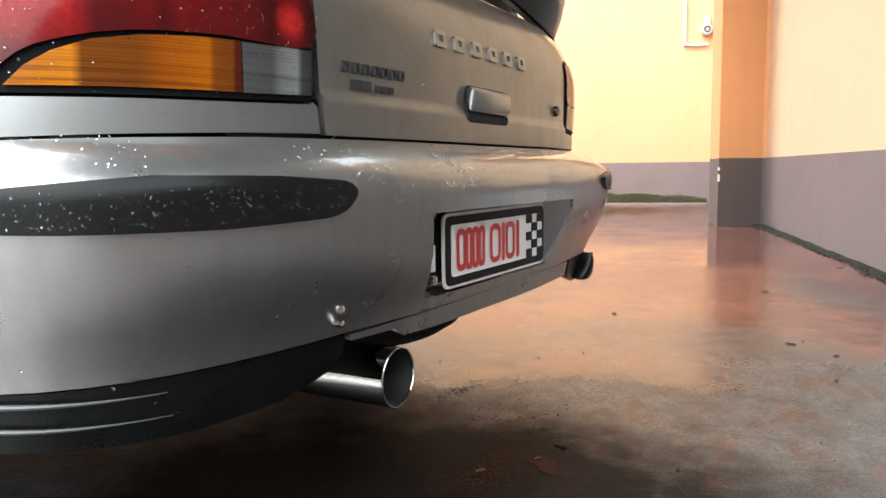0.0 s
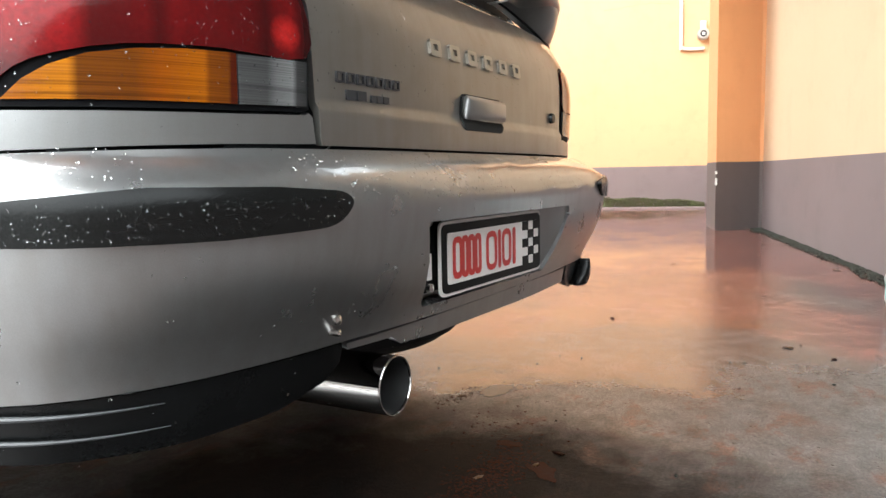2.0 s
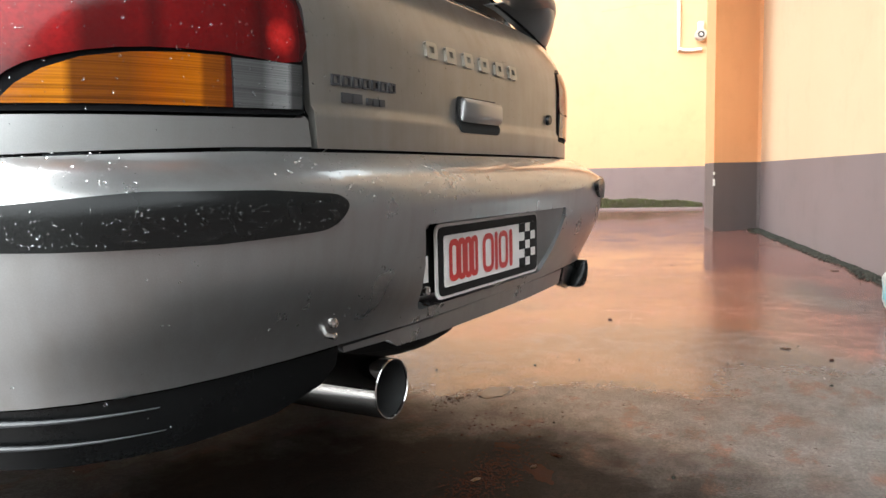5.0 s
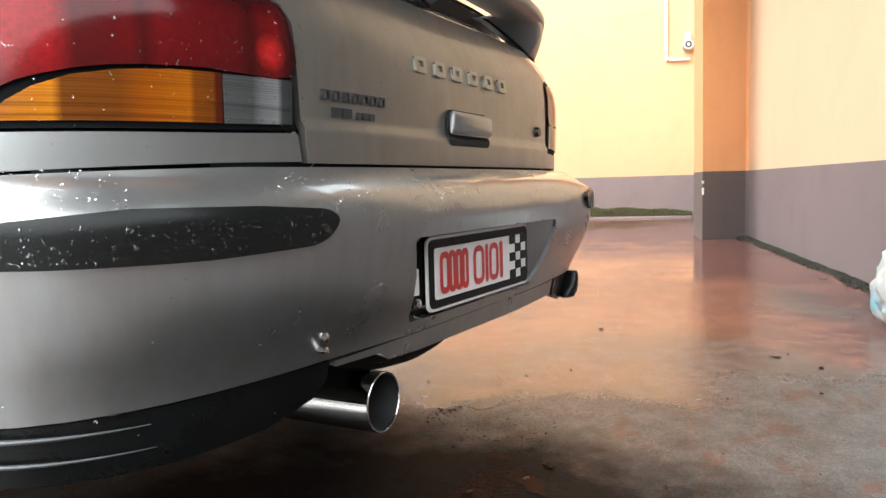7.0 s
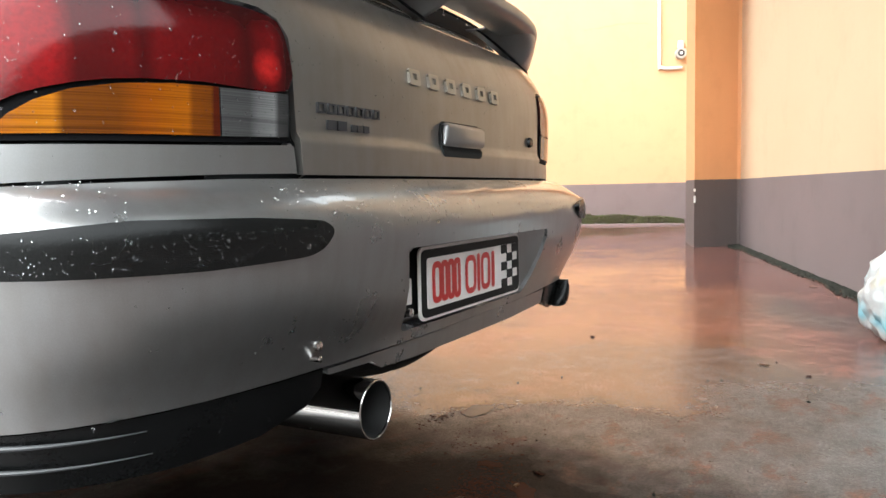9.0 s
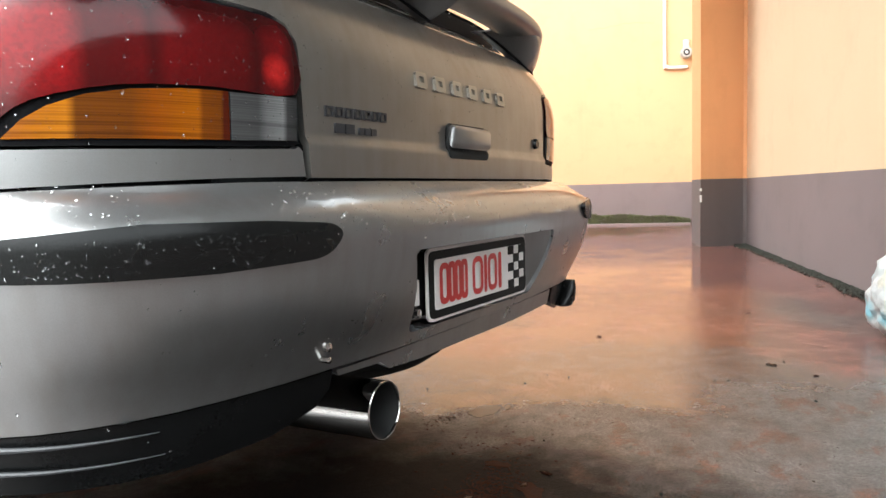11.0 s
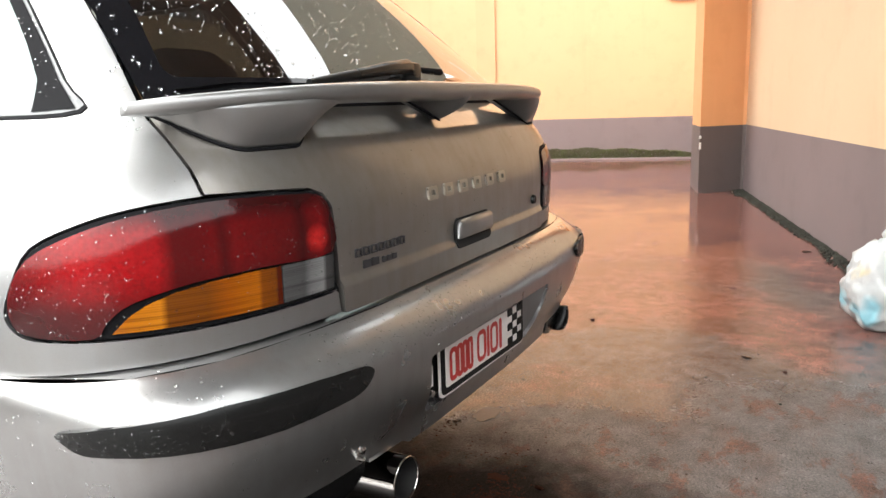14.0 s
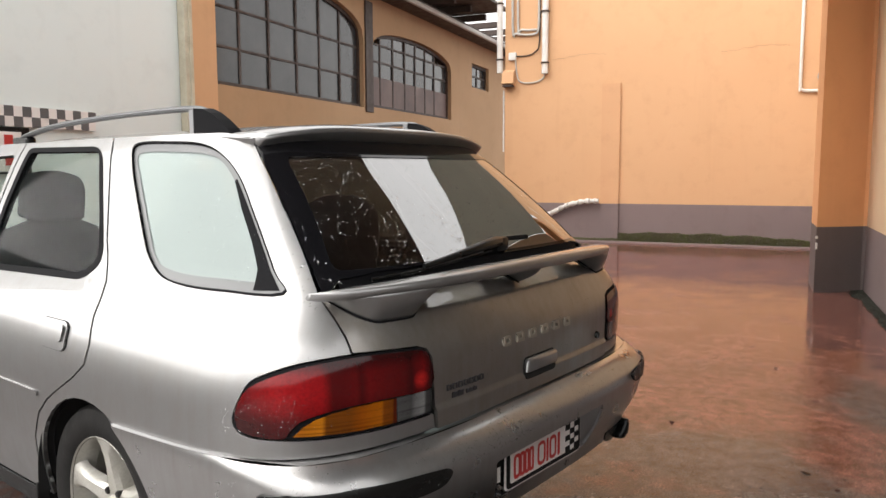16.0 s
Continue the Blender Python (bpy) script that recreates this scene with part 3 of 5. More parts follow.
def factory_window(name, ring, bars_u, bars_z, lower, label):
    w = part(name, prism(ring, 7.40, 7.50, [inside_line(ring, 0.07)]), IRON, None, label)
    w.matrix_world = YARD
    tagged(w, category="window", kind="structure")
    u0, u1, z0 = ring[0][0], ring[1][0], ring[0][1]
    us, zs = [u0 + 0.05, *bars_u, u1 - 0.05], [max(lower, z0), *bars_z, 6]
    for u in bars_u:
        part("mullion", block((u - 0.028, 7.42, z0), (u + 0.028, 7.47, clear_height(ring, u) - 0.04)), IRON, w)
    for z in bars_z:
        part("glazing_bar", block((u0 + 0.04, 7.425, z - 0.022), (u1 - 0.04, 7.465, z + 0.022)), IRON, w)
    for a, b in zip(us, us[1:]):
        for c, d in zip(zs, zs[1:]):
            ca, cb = min(d, clear_height(ring, a + 0.01)), min(d, clear_height(ring, b - 0.01))
            if min(ca, cb) > c + 0.05:
                bm = bmesh.new()
                tilt = random.uniform(-0.012, 0.012)
                bm.faces.new([bm.verts.new(p) for p in ((a, 7.445 + tilt, c), (b, 7.445 - tilt, c), (b, 7.445 - tilt, cb), (a, 7.445 + tilt, ca))])
                part("pane", bm, WINDOW_GLASS, w)
    if lower > z0:
        part("lower_panel", block((u0 + 0.04, 7.43, z0), (u1 - 0.04, 7.46, lower)), IRON_RED, w, "dull brown lower panel")


IRON_RED = worn("dull_brown_panel", (0.11, 0.085, 0.085), (0.14, 0.085, 0.07), 0.6, 2, 60, 0.1)
factory_window("window_1", ARCH_1, [8.18, 9.0, 9.85, 10.64, 11.41], [3.27, 3.90], 0, "arched iron workshop window with dusty panes")
factory_window("window_2", ARCH_2, [13.2, 13.85, 14.5, 15.1, 15.7, 16.3], [3.72, 4.1], 3.38, "arched iron window with a brown lower panel")
factory_window("window_3", SMALL[:2] + [SMALL[2], SMALL[3]], [19.6], [4.1], 0, "small two-light window")
yard_block("trim_reveal", (12.25, 7.262, 2.55), (12.58, 7.299, 4.9), IRON, 0.01, "dark brown post between the arched windows", category="post")
yard_block("roof_eave", (2.9, 6.75, 5.05), (32, 10, 5.2), IRON, 0.01, "dark overhanging eave of the workshop", category="roof")
yard_block("gutter", (2.9, 6.66, 5.0), (32, 6.75, 5.12), PIPE, 0.03, "grey gutter along the eave", category="gutter")
for i in range(9):
    yard_block("rafter", (13.6 + i * 1.1, 6.2, 5.24), (13.72 + i * 1.1, 7.6, 5.4), IRON, 0.01, "dark timber rafter end", kind="", category="rafter")
yard_block("canopy_roof", (8.0, 5.6, 5.42), (17.0, 7.6, 5.5), IRON, 0.01, "dark sheet canopy above the eave", category="roof")
# added out of view: a dark sheet that blocks sky from car and ground
yard_block("canopy", (-3.0, -1.58, 4.3), (3.1, 1.3, 4.42), SHADE, 0.01, "unseen dark sheet added overhead to shade the car and its reflections", category="canopy")
# added out of view, so the rear window mirrors a dull sheet beside sky
yard_block("canopy", (4.1, -1.58, 4.3), (6.6, 1.15, 4.31), ROOF_SHEET, 0.01, "unseen yellowed translucent sheet added for the rear window's reflection", category="canopy")
# wall_west and wall_pale_low are added out of view, kept low for side light
yard_block("wall_west", (-14.3, -1.88, -0.2), (-14.0, 5.2, 1.6), RENDER, 0, "unseen low pale rendered wall added to close the yard", category="wall")
yard_block("wall_pale", (-0.3, 5.2, -0.2), (4.30, 5.5, 7), PALE, 0, "pale grey sheet-clad building front", category="wall")
yard_block("wall_pale_low", (-14.0, 5.2, -0.2), (-0.304, 5.5, 1.1), RENDER, 0, "unseen low pale rendered wall added beside the clad building", category="wall")

# ---- the car ----
BODY_W = [(0.2, 0.81), (0.45, 0.858), (0.6, 0.868), (0.74, 0.866), (0.815, 0.852), (0.875, 0.822), (0.93, 0.778), (0.98, 0.738), (1.02, 0.718), (1.12, 0.688), (1.22, 0.655), (1.32, 0.615), (1.39, 0.578)]
BODY_Y = [(0.2, 0.12), (0.62, 0.10), (0.74, 0.097), (0.82, 0.10), (0.875, 0.118), (0.93, 0.15), (0.98, 0.195), (1.02, 0.235), (1.12, 0.34), (1.22, 0.455), (1.32, 0.58), (1.39, 0.67)]
BODY_N = [(0.6, 4.0), (0.77, 4.0), (0.98, 4.9), (1.4, 5.0)]
BUMP_W = [(0.22, 0.81), (0.30, 0.838), (0.40, 0.858), (0.48, 0.87), (0.57, 0.879), (0.61, 0.879), (0.635, 0.873), (0.65, 0.866)]
BUMP_Y = [(0.22, 0.13), (0.33, 0.09), (0.40, 0.072), (0.45, 0.046), (0.50, 0.027), (0.55, 0.018), (0.585, 0.017), (0.61, 0.030), (0.635, 0.064), (0.65, 0.104)]
BUMP_N = [(0.22, 4.6), (0.58, 4.6), (0.65, 4.0)]
DEEP = 0.6


def plan_point(u, z, w, y0, n):
    sign, u = (-1 if u < 0 else 1), abs(u)
    if u >= math.pi / 2:
        return (sign * w, y0 + DEEP + u - math.pi / 2, z)
    s, c = math.sin(u), math.cos(u)
    r = ((s / w) ** n + (c / DEEP) ** n) ** (-1 / n)
    return (sign * r * s, y0 + DEEP - r * c, z)


def body_at(u, z):
    return plan_point(u, z, table(z, BODY_W), table(z, BODY_Y), table(z, BODY_N))


def bumper_at(u, z):
    return plan_point(u, z, table(z, BUMP_W), table(z, BUMP_Y), table(z, BUMP_N))


def around(rows, w=BODY_W, y=BODY_Y, n=BODY_N):
    """Corners given as ("x" or "y", metres, height), turned into the panel's own coordinates."""
    out = []
    for kind, value, z in rows:
        ww, y0, nn = table(z, w), table(z, y), table(z, n)
        sign = -1 if kind == "x" and value < 0 else 1
        if kind == "x":
            q = min(abs(value) / ww, 0.99999)
            out.append((sign * math.atan2(abs(value), DEEP * (1 - q**nn) ** (1 / nn)), z))
        elif value >= y0 + DEEP:
            out.append((math.pi / 2 + value - y0 - DEEP, z))
        else:
            c = (y0 + DEEP - value) / DEEP
            out.append((math.atan2(ww * (1 - c**nn) ** (1 / nn), c * DEEP), z))
    return out


def mirrored(pts):
    return [(-a, b) for a, b in pts][::-1]


def arc(y, z, r, a0, a1, n=14):
    return [("y", y + r * math.cos(radians(a)), z + r * math.sin(radians(a))) for a in np.linspace(a0, a1, n)]


car = empty("estate_car", label="silver estate car, wet, parked on the red yard", category="car")
WHEEL_Y, WHEEL_Z, ARCH = 1.04, 0.308, 0.335

# tailgate
gate_edge = [("x", 0.458, 0.648), ("x", 0.463, 0.70), ("x", 0.468, 0.78), ("x", 0.470, 0.828), ("x", 0.482, 0.850), ("x", 0.510, 0.861), ("x", 0.58, 0.865), ("x", 0.672, 0.868),
             ("x", 0.670, 0.90), ("x", 0.668, 0.94), ("x", 0.662, 0.975), ("x", 0.652, 1.0)]
right_edge = around(gate_edge)


def shelf(x, z):
    """How far the gate's top leans in under the wing, beyond the body's own curve."""
    w = min(1.0, max(0.0, (0.655 - abs(x)) / 0.075))
    over = max(0.0, z - 0.930)
    own = table(max(z, 0.930), BODY_Y) - table(0.930, BODY_Y)
    return w * w * (3 - 2 * w) * (1.78 * over - own) * min(1.0, over / 0.006)


def gate_at(u, z):
    """The tailgate: a shelf under the wing, and a lowest part a little proud below a crease."""
    x, y, _ = body_at(u, z)
    k = min(1.0, max(0.0, (0.706 - z) / 0.012))
    return (x, y - 0.006 * k * k * (3 - 2 * k) + shelf(x, z), z)


gate_top = around([("x", 0.645, 0.974), ("x", 0.60, 0.981), ("x", 0.50, 0.985), ("x", 0.25, 0.985)])
right_edge = right_edge[:-1]
gate_line = right_edge + gate_top
gate = sheet("tailgate", gate_line + mirrored(gate_line), gate_at, DUSTY_PAINT, car, cell=(0.05, 0.008), label="silver tailgate with a crease above its lower edge")

glass_edge = around([("x", 0.656, 0.981), ("x", 0.618, 1.10), ("x", 0.585, 1.20), ("x", 0.545, 1.30), ("x", 0.512, 1.372)])
inner = fillet(around([("x", 0.600, 1.036), ("x", 0.532, 1.20), ("x", 0.484, 1.318), ("x", -0.484, 1.318), ("x", -0.532, 1.20), ("x", -0.600, 1.036)]), 0.03)
glass_foot = around([("x", 0.25, 1.028), ("x", 0.50, 1.028), ("x", 0.60, 1.018), ("x", 0.648, 0.985)])
sheet("window_border", glass_foot + glass_edge + mirrored(glass_foot + glass_edge), body_at, FRIT, car, holes=[inner], lift=-0.002, depth=0.01, label="black border of the rear window")
sheet("rear_window", inner, body_at, REAR_GLASS, car, lift=-0.004, depth=0, label="wet dark rear window glass")

sill_rows = []
for x in np.linspace(-0.60, 0.60, 25):
    low, high = gate_at(around([("x", x, 0.983)])[0][0], 0.983), body_at(around([("x", x, 1.030)])[0][0], 1.030)
    sill_rows.append([(low[0], low[1] - 0.002, low[2]), (high[0], high[1] + 0.004, high[2])])
part("glass_sill", loft(sill_rows), SEAL, car, "black rubber sill below the rear window", smooth=True)

LAMP = [("x", 0.476, 0.694), ("x", 0.474, 0.700), ("x", 0.474, 0.76), ("x", 0.474, 0.825), ("x", 0.486, 0.846), ("x", 0.51, 0.855), ("x", 0.58, 0.860), ("x", 0.675, 0.862), ("x", 0.755, 0.852), ("x", 0.800, 0.834), ("x", 0.83, 0.806),
        ("y", 0.368, 0.765), ("y", 0.385, 0.722), ("y", 0.375, 0.700), ("y", 0.345, 0.687), ("x", 0.80, 0.684), ("x", 0.70, 0.685), ("x", 0.58, 0.687), ("x", 0.49, 0.690), ("x", 0.481, 0.6905)]


def grown(pts, by):
    """The outline pushed outwards by a small distance."""
    vs = [Vector(p) for p in pts]
    area = sum(a.x * b.y - b.x * a.y for a, b in zip(vs, vs[1:] + vs[:1]))
    out = []
    for i, p in enumerate(vs):
        d = vs[(i + 1) % len(vs)] - vs[i - 1]
        d.normalize()
        out.append(tuple(p + Vector((d.y, -d.x)) * by * (1 if area > 0 else -1)))
    return out


def lens_at(u, z):
    """The lamp's lens, domed between its upper and lower edge."""
    x, y, _ = body_at(u, z)
    k = min(1.0, abs(z - 0.775) / 0.09)
    nx, ny = math.sin(u), -math.cos(u)
    out = 0.0032 * (1 - k * k)
    return (x + nx * out, y + ny * out, z)


lamp_line = flowing(around(LAMP), 3)
lamp_hole = grown(lamp_line, 0.004)
sill_l = [("x", 0.463, 0.650), ("x", 0.468, 0.684)]
quarter_hole = flowing(around([("y", 0.380, 0.988), ("y", 0.55, 0.982), ("y", 0.72, 0.980), ("y", 0.85, 0.993), ("y", 0.94, 1.038), ("y", 0.995, 1.10), ("y", 1.06, 1.18), ("y", 1.15, 1.285), ("y", 1.192, 1.345),
                        ("y", 1.15, 1.362), ("y", 1.0, 1.360), ("y", 0.86, 1.352), ("y", 0.765, 1.325), ("y", 0.665, 1.265), ("y", 0.55, 1.16), ("y", 0.43, 1.035)]), 4)
DOOR_EDGE = [("y", 1.34, 1.384), ("y", 1.285, 1.29), ("y", 1.185, 1.07), ("y", 1.143, 1.0), ("y", 1.10, 0.957), ("y", 1.045, 0.87), ("y", 1.015, 0.80), ("y", 1.03, 0.745), ("y", 1.10, 0.695), ("y", 1.19, 0.646),
             ("y", 1.27, 0.60), ("y", 1.335, 0.545), ("y", 1.385, 0.46), ("y", 1.41, 0.36), ("y", 1.415, 0.26)]
seam = [("y", 0.88, 0.605), ("y", 0.70, 0.613), ("y", 0.55, 0.621), ("y", 0.42, 0.630), ("x", 0.80, 0.639), ("x", 0.70, 0.644), ("x", 0.58, 0.648)]
panel = around([*gate_edge[7:]])
panel = [(a + 0.006, b) for a, b in panel] + [(a + 0.006, b) for a, b in glass_edge[1:]] + around([("y", 0.80, 1.384), ("y", 1.0, 1.384)]) + around(DOOR_EDGE) \
    + around([("y", 1.375, 0.26)] + arc(WHEEL_Y, WHEEL_Z, ARCH, -8, 118)) + around(seam) + around(sill_l)
# the panel runs round the lamp on its outer side
k0 = min(range(len(lamp_hole)), key=lambda i: abs(lamp_hole[i][0] - right_edge[7][0]) + 3 * abs(lamp_hole[i][1] - 0.864))
way_round = [lamp_hole[i] for i in range(len(lamp_hole) - 1, k0 - 1, -1)]
quarter = {}
for sign, side in ((1, "right"), (-1, "left")):
    turn = (lambda p: p) if sign > 0 else mirrored
    outline = panel + way_round
    quarter[sign] = sheet("rear_quarter", turn(outline), body_at, PAINT, car, holes=[turn(quarter_hole)], label="silver rear quarter panel with wheel arch")
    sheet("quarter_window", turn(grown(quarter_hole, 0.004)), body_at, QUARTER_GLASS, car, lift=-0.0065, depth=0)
    sheet("window_seal", turn(grown(quarter_hole, 0.004)), body_at, SEAL, car, holes=[turn(grown(quarter_hole, -0.001))], lift=0.002, depth=0.006)
    sheet("window_border", turn(grown(quarter_hole, 0.002)), body_at, SIDE_FRIT, car, holes=[turn(grown(quarter_hole, -0.026))], lift=-0.004, depth=0, label="grey dotted border of the side window")
    # the dark reflection in the glass's rear corner, drawn as a black sheet
    band = around([("y", 0.392, 0.994), ("y", 0.468, 0.990), ("y", 0.480, 1.038), ("y", 0.524, 1.097), ("y", 0.600, 1.178), ("y", 0.666, 1.250), ("y", 0.665, 1.258), ("y", 0.55, 1.152), ("y", 0.44, 1.035)])
    sheet("dark_reflection", turn(band), body_at, SEAL, car, lift=-0.0025, depth=0, label="black sheet drawn for the dark reflection in the glass corner")
    lamp = sheet("tail_lamp", turn(lamp_line), body_at, SEAL, car, lift=-0.001, depth=0.03, label="red and amber tail lamp with black surround")
    red = flowing(around([("x", 0.480, 0.757), ("x", 0.481, 0.825), ("x", 0.498, 0.848), ("x", 0.58, 0.855), ("x", 0.675, 0.857), ("x", 0.755, 0.846), ("x", 0.802, 0.826), ("y", 0.345, 0.795), ("y", 0.374, 0.748),
                          ("y", 0.372, 0.708), ("y", 0.345, 0.691), ("x", 0.805, 0.686), ("x", 0.792, 0.708), ("x", 0.768, 0.732), ("x", 0.70, 0.751), ("x", 0.60, 0.756)]), 3)
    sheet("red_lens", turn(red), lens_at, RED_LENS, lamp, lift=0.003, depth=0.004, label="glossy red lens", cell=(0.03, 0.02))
    amber = around([("x", 0.583, 0.694), ("x", 0.583, 0.752), ("x", 0.64, 0.751), ("x", 0.69, 0.747), ("x", 0.73, 0.739), ("x", 0.758, 0.726), ("x", 0.776, 0.711), ("x", 0.79, 0.691)])
    sheet("amber_lens", turn(amber), lens_at, AMBER_LENS, lamp, lift=0.003, depth=0.004, label="amber turn lens", cell=(0.03, 0.02))
    clear = around([("x", 0.481, 0.697), ("x", 0.480, 0.752), ("x", 0.581, 0.751), ("x", 0.581, 0.694)])
    sheet("reversing_lens", turn(clear), lens_at, CLEAR_LENS, lamp, lift=0.003, depth=0.004, label="clear reversing lens", cell=(0.03, 0.02))
    # doors
    rear_door = [(a + 0.010, b) for a, b in around(DOOR_EDGE)] + around([("y", 2.02, 0.26), ("y", 2.05, 0.6), ("y", 2.08, 0.95), ("y", 2.02, 1.15), ("y", 1.98, 1.384)])
    win = fillet(around([("y", 1.195, 1.015), ("y", 1.385, 1.352), ("y", 1.92, 1.358), ("y", 1.97, 1.15), ("y", 2.03, 0.938), ("y", 1.245, 0.956)]), [0.05, 0.06, 0.03, 0.02, 0.03, 0.05])
    door = sheet("rear_door", turn(rear_door), body_at, PAINT, car, holes=[turn(win)], label="silver rear door")
    sheet("window_glass", turn(grown(win, 0.004)), body_at, SIDE_GLASS, door, lift=-0.006, depth=0)
    sheet("window_seal", turn(grown(win, 0.006)), body_at, SEAL, door, holes=[turn(grown(win, -0.012))], lift=0.002, depth=0.01)
    front_door = around([("y", 1.99, 1.384), ("y", 2.03, 1.15), ("y", 2.09, 0.95), ("y", 2.06, 0.6), ("y", 2.03, 0.26), ("y", 3.02, 0.26), ("y", 3.10, 0.6), ("y", 3.08, 0.95), ("y", 2.75, 1.15), ("y", 2.45, 1.345), ("y", 2.38, 1.384)])
    win2 = fillet(around([("y", 2.03, 1.34), ("y", 2.10, 0.965), ("y", 2.98, 0.965), ("y", 2.72, 1.13), ("y", 2.43, 1.33)]), 0.03)
    door2 = sheet("front_door", turn(front_door), body_at, PAINT, car, holes=[turn(win2)], label="silver front door")
    sheet("window_glass", turn(grown(win2, 0.004)), body_at, SIDE_GLASS, door2, lift=-0.006, depth=0)
    wing = around([("y", 3.03, 0.26), ("y", 3.11, 0.6), ("y", 3.09, 0.93), ("y", 4.0, 0.84), ("y", 4.15, 0.62), ("y", 4.16, 0.45)]) + around(arc(3.56, WHEEL_Z, ARCH, 28, 180))
    sheet("front_wing", turn(wing), body_at, PAINT, car, label="silver front wing")
    sheet("sill", turn(around([("y", 1.38, 0.255), ("y", 1.38, 0.19), ("y", 3.2, 0.19), ("y", 3.2, 0.255)])), body_at, DARK_VALANCE, car, lift=0.006, depth=0.03, label="dark grey sill trim")

# bumper
BUMP = (BUMP_W, BUMP_Y, BUMP_N)
low_edge = [("x", 0.0, 0.382), ("x", 0.12, 0.382), ("x", 0.30, 0.384), ("x", 0.455, 0.388), ("x", 0.60, 0.387), ("x", 0.72, 0.384), ("x", 0.82, 0.378), ("y", 0.50, 0.37), ("y", 0.70, 0.365)]
side_up = arc(WHEEL_Y, WHEEL_Z, ARCH, 167, 118, 8)
top_edge = [("y", 0.875, 0.6055), ("y", 0.70, 0.6133), ("y", 0.55, 0.6213), ("y", 0.42, 0.6300), ("x", 0.80, 0.6355), ("x", 0.70, 0.639), ("x", 0.58, 0.642), ("x", 0.30, 0.643), ("x", 0.0, 0.643)]
half = around(low_edge + side_up + top_edge, *BUMP)
recess = fillet(around([("x", -0.274, 0.403), ("x", -0.330, 0.540), ("x", 0.283, 0.537), ("x", 0.255, 0.398)], *BUMP), [0.02, 0.02, 0.02, 0.02])
bumper = sheet("rear_bumper", half[1:] + [half[-1]][:0] + mirrored(half)[:-1], bumper_at, BUMPER_PAINT, car, holes=[recess], depth=0.02, label="silver plastic rear bumper, wet and chipped")

# the bumper's upper edge turns in under the body
flange = []
for a, z in around(top_edge, *BUMP) + mirrored(around(top_edge, *BUMP)):
    p, q = Vector(bumper_at(a, z)), Vector(body_at(a, z + 0.001))
    q.x, q.y = q.x * 0.975, q.y + 0.02
    flange.append([tuple(p), tuple(p * 0.4 + q * 0.6 + Vector((0, 0, 0.001))), tuple(q)])
part("flange", loft(flange), BUMPER_PAINT, bumper, "silver upper edge of the bumper", smooth=True)

# bumper fittings
def recess_at(u, z):
    x, y, _ = bumper_at(u, z)
    flare = min(1.0, max(0.0, (x - 0.11) / 0.165))
    back = 0.094 + 0.1 * x * x
    return (x, back + (y + 0.004 - back) * flare**1.9, z)


sheet("plate_recess", grown(recess, 0.018), recess_at, BUMPER_PAINT, car, depth=0, label="recessed panel behind the number plate", cell=(0.03, 0.03))
rim_bm = bmesh.new()
top = [rim_bm.verts.new(bumper_at(*p)) for p in recess]
low = [rim_bm.verts.new(Vector(recess_at(*p)) + Vector((0, 0.004, 0))) for p in recess]
for i in range(len(recess)):
    rim_bm.faces.new((top[i - 1], top[i], low[i], low[i - 1]))
part("recess_wall", rim_bm, BUMPER_PAINT, bumper)
for sign in (1, -1):
    turn = (lambda p: p) if sign > 0 else mirrored
    strip = fillet(around([("x", 0.504, 0.576), ("x", 0.535, 0.549), ("x", 0.68, 0.544), ("x", 0.805, 0.545), ("y", 0.25, 0.548), ("y", 0.29, 0.576), ("x", 0.84, 0.587), ("x", 0.745, 0.596), ("x", 0.62, 0.594), ("x", 0.522, 0.588)], *BUMP),
                   [0.02, 0.03, 0, 0, 0.02, 0.02, 0, 0, 0, 0.015])
    sheet("rubbing_strip", turn(strip), bumper_at, BLACK_TRIM, bumper, lift=0.007, depth=0.012, label="black rubbing strip beaded with water", cell=(0.04, 0.012))
    val = around([("x", 0.452, 0.383), ("x", 0.60, 0.383), ("x", 0.72, 0.380), ("x", 0.82, 0.374), ("y", 0.50, 0.366), ("y", 0.70, 0.361), ("y", 0.71, 0.34), ("y", 0.72, 0.302), ("y", 0.45, 0.302), ("x", 0.78, 0.304), ("x", 0.66, 0.306), ("x", 0.55, 0.314), ("x", 0.475, 0.335), ("x", 0.452, 0.356)], *BUMP)
    valance = sheet("valance", turn(val), bumper_at, DARK_VALANCE, bumper, lift=-0.004, depth=0.03, label="dark grey lower valance")
    # the sky's highlight along each ridge is put into a paler grey
    for z0, x0, r in ((0.3645, 0.70, 0.0036), (0.3355, 0.69, 0.003)):
        (u0, _), (u1, _) = around([("x", x0, z0), ("y", 0.68, z0)], *BUMP)
        us = np.linspace(u0, u1, 40)
        line = [bumper_at(sign * u, z0 - 0.006 * k / 39) for k, u in enumerate(us)]
        part("ridge", tube(line, [r * min(1.0, 0.15 + k / 12) for k in range(40)], 8), RIDGE, valance, "ridge coloured paler for its sky highlight", smooth=True)
end_rows = []
